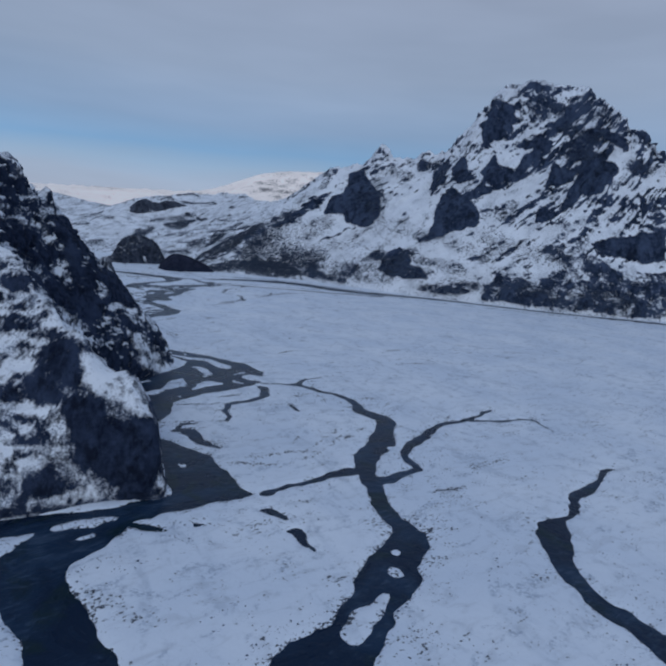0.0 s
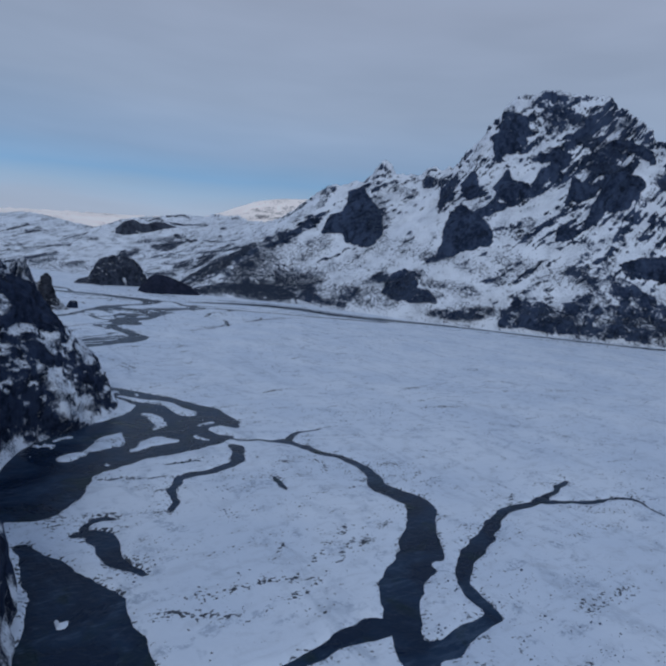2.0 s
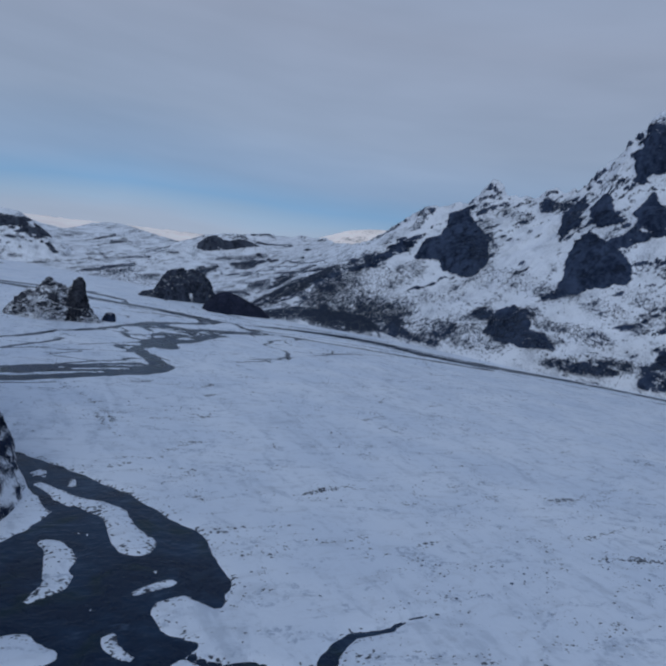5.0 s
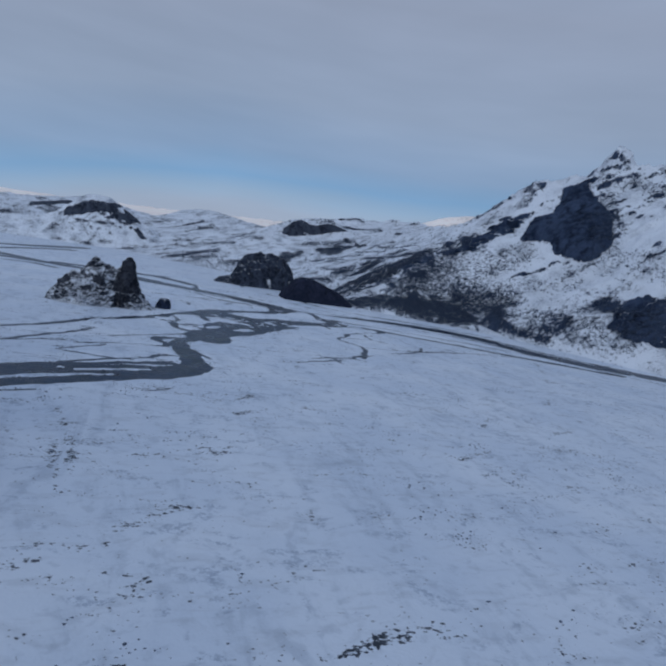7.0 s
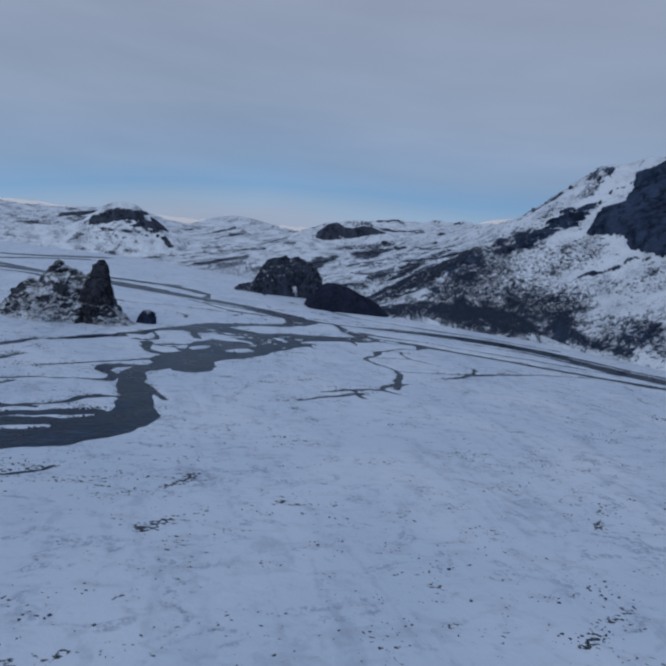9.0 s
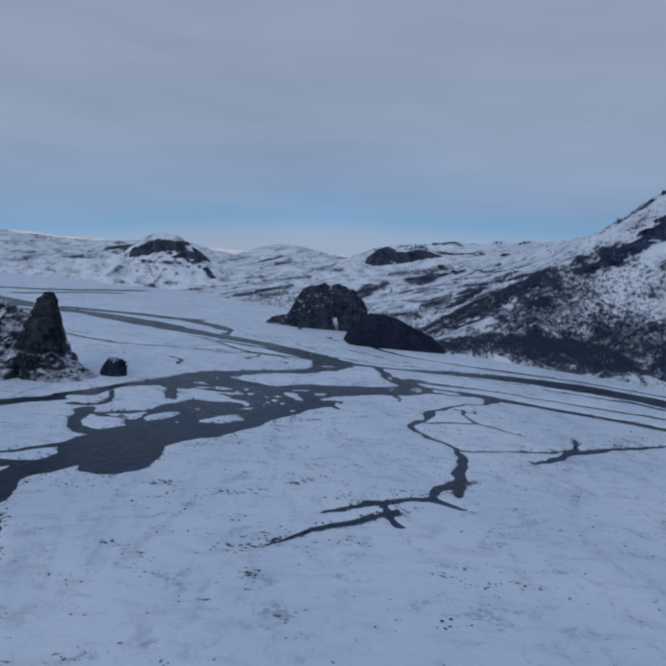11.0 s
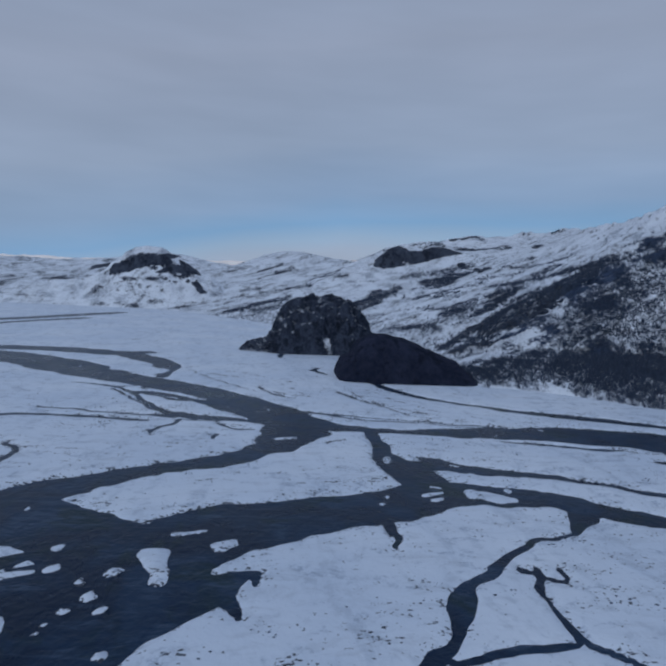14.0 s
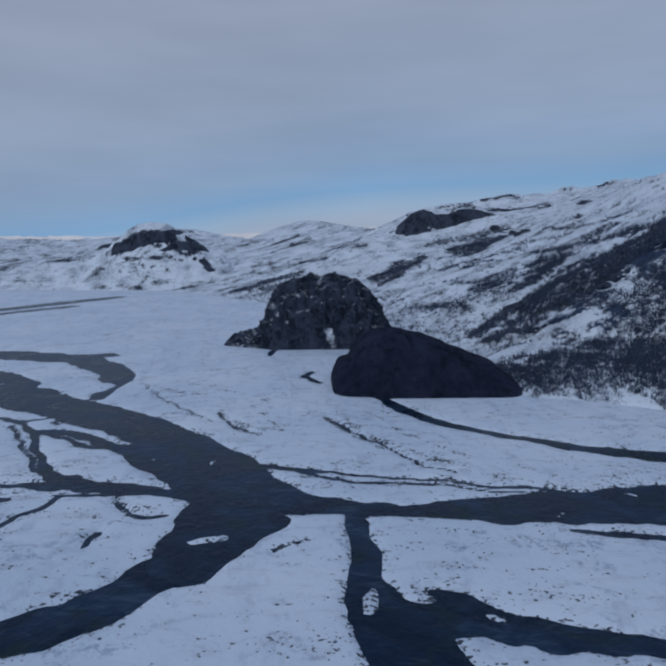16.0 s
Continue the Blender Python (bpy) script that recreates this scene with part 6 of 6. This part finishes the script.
knoll("rock_mound", 348, ((-4, 0, 6, 8), (0, 2.5, 9, 10), (10, 6, 13, 14), (14, 11, 15, 16), (17, 18, 16, 18), (20.5, 24.5, 17, 20), (27, 27.5, 17, 20), (33, 29.5, 17, 20), (45, 28.5, 17, 20), (52, 26.5, 17, 20), (57, 23.5, 16, 20), (62.5, 14.5, 15, 18), (66, 8, 12, 14), (71, 0, 8, 10)),
      MAT_MOUND, "dark craggy rock mound on the snowy plain", "rock", 33.0, step=0.4, slope=2.2, rough=1.2, size=6.0, rock=0.68, crags=MOUND_CRAGS)
crag(STACK_CRAGS, -65, 120, 20, -62.5, 118, 9, 4.4, 1.3)
crag(STACK_CRAGS, -62.5, 118, 9, -60.5, 116, 3, 3.0, 0.6)
crag(STACK_CRAGS, -68, 118, 13, -66, 116, 4, 3.4, 1.1)
crag(STACK_CRAGS, -93, 121, 8, -84, 121, 14, 2.2, 0.9)
crag(STACK_CRAGS, -81, 122, 18, -78, 121, 16, 2.4, 0.9)
crag(STACK_CRAGS, -76, 117, 11, -73, 115, 5, 2.6, 0.8)
crag(STACK_CRAGS, -90, 116, 5, -78, 113, 4, 5, 0.45)
crag(STACK_CRAGS, -72, 121, 16, -69, 120, 14, 2.0, 0.8)
knoll("rock_stack", 124, ((-98, 0, 5, 5), (-95.7, 4.4, 9, 7), (-89.4, 12.3, 15, 9), (-84, 14.8, 18, 10), (-80.5, 19.3, 18, 10), (-78.3, 20, 17, 10), (-75, 18.1, 16, 9), (-70, 16.2, 13, 8), (-68.4, 19, 9, 7), (-66.4, 22.6, 11, 7), (-64, 22.6, 11, 7), (-62.6, 17.2, 12, 7), (-60.4, 10.6, 12, 7), (-57.4, 5.2, 12, 7), (-53.5, 1.4, 10, 6), (-50, 0, 4, 4)),
      MAT_RUBBLE, "jagged dark rock stack dusted with snow", "rock", 35.0, step=0.28, slope=0.95, rough=0.7, size=4.5, rock=0.36, crags=STACK_CRAGS, lean=0.5)
dome("boulder", (-48.3, 128.5), 3.6, 3.2, 5.0, 60, 28, MAT_CLIFF, "large dark boulder beside the rock stack", "boulder", 37.0, shape=0.45, rough=0.16, size=2.5, rock=0.7)
knoll("butte", 735, ((-345, 0, 20, 20), (-300, 14, 35, 40), (-260, 22, 45, 50), (-228, 27, 48, 60), (-200, 30, 50, 60), (-183, 40, 50, 60), (-172, 50.5, 50, 60), (-160, 60, 50, 60), (-151, 65.5, 50, 60), (-137.5, 68.5, 50, 60), (-119.5, 68.5, 50, 60), (-112, 64.5, 50, 60), (-102, 58.5, 50, 60), (-88.8, 50, 50, 60), (-75.5, 41, 50, 60), (-62, 35.5, 48, 60), (-45, 24, 44, 55), (-20, 10, 30, 40), (5, 0, 15, 20)),
      MAT_HILL, "flat-topped snowy butte with a dark cliff band", "hill", 39.0, step=1.1, slope=1.15, cap=(36, 54), rough=0.32, size=14.0, rock=0.27, crags=BUTTE_CRAGS, faces=BUTTE_FACES, lean=0.42)
knoll("rock_dome", 660, ((104, 0, 8, 20), (108, 8, 11, 30), (120, 26, 13, 40), (132, 37, 14, 44), (142, 41, 14, 46), (153, 36, 14, 46), (166, 36, 14, 46), (178, 41.5, 14, 46), (195, 41.5, 14, 46), (212, 37, 16, 40), (229, 35, 20, 40), (246, 32, 24, 40), (262, 25, 24, 30), (272, 10, 10, 20)),
      MAT_HILL, "dark double rock dome on the shoulder of the snowy hill", "rock", 41.0, base=38.5, step=0.9, slope=3.2, rough=0.5, size=8.0, rock=0.15, faces=DOME_FACES, lean=0.5)
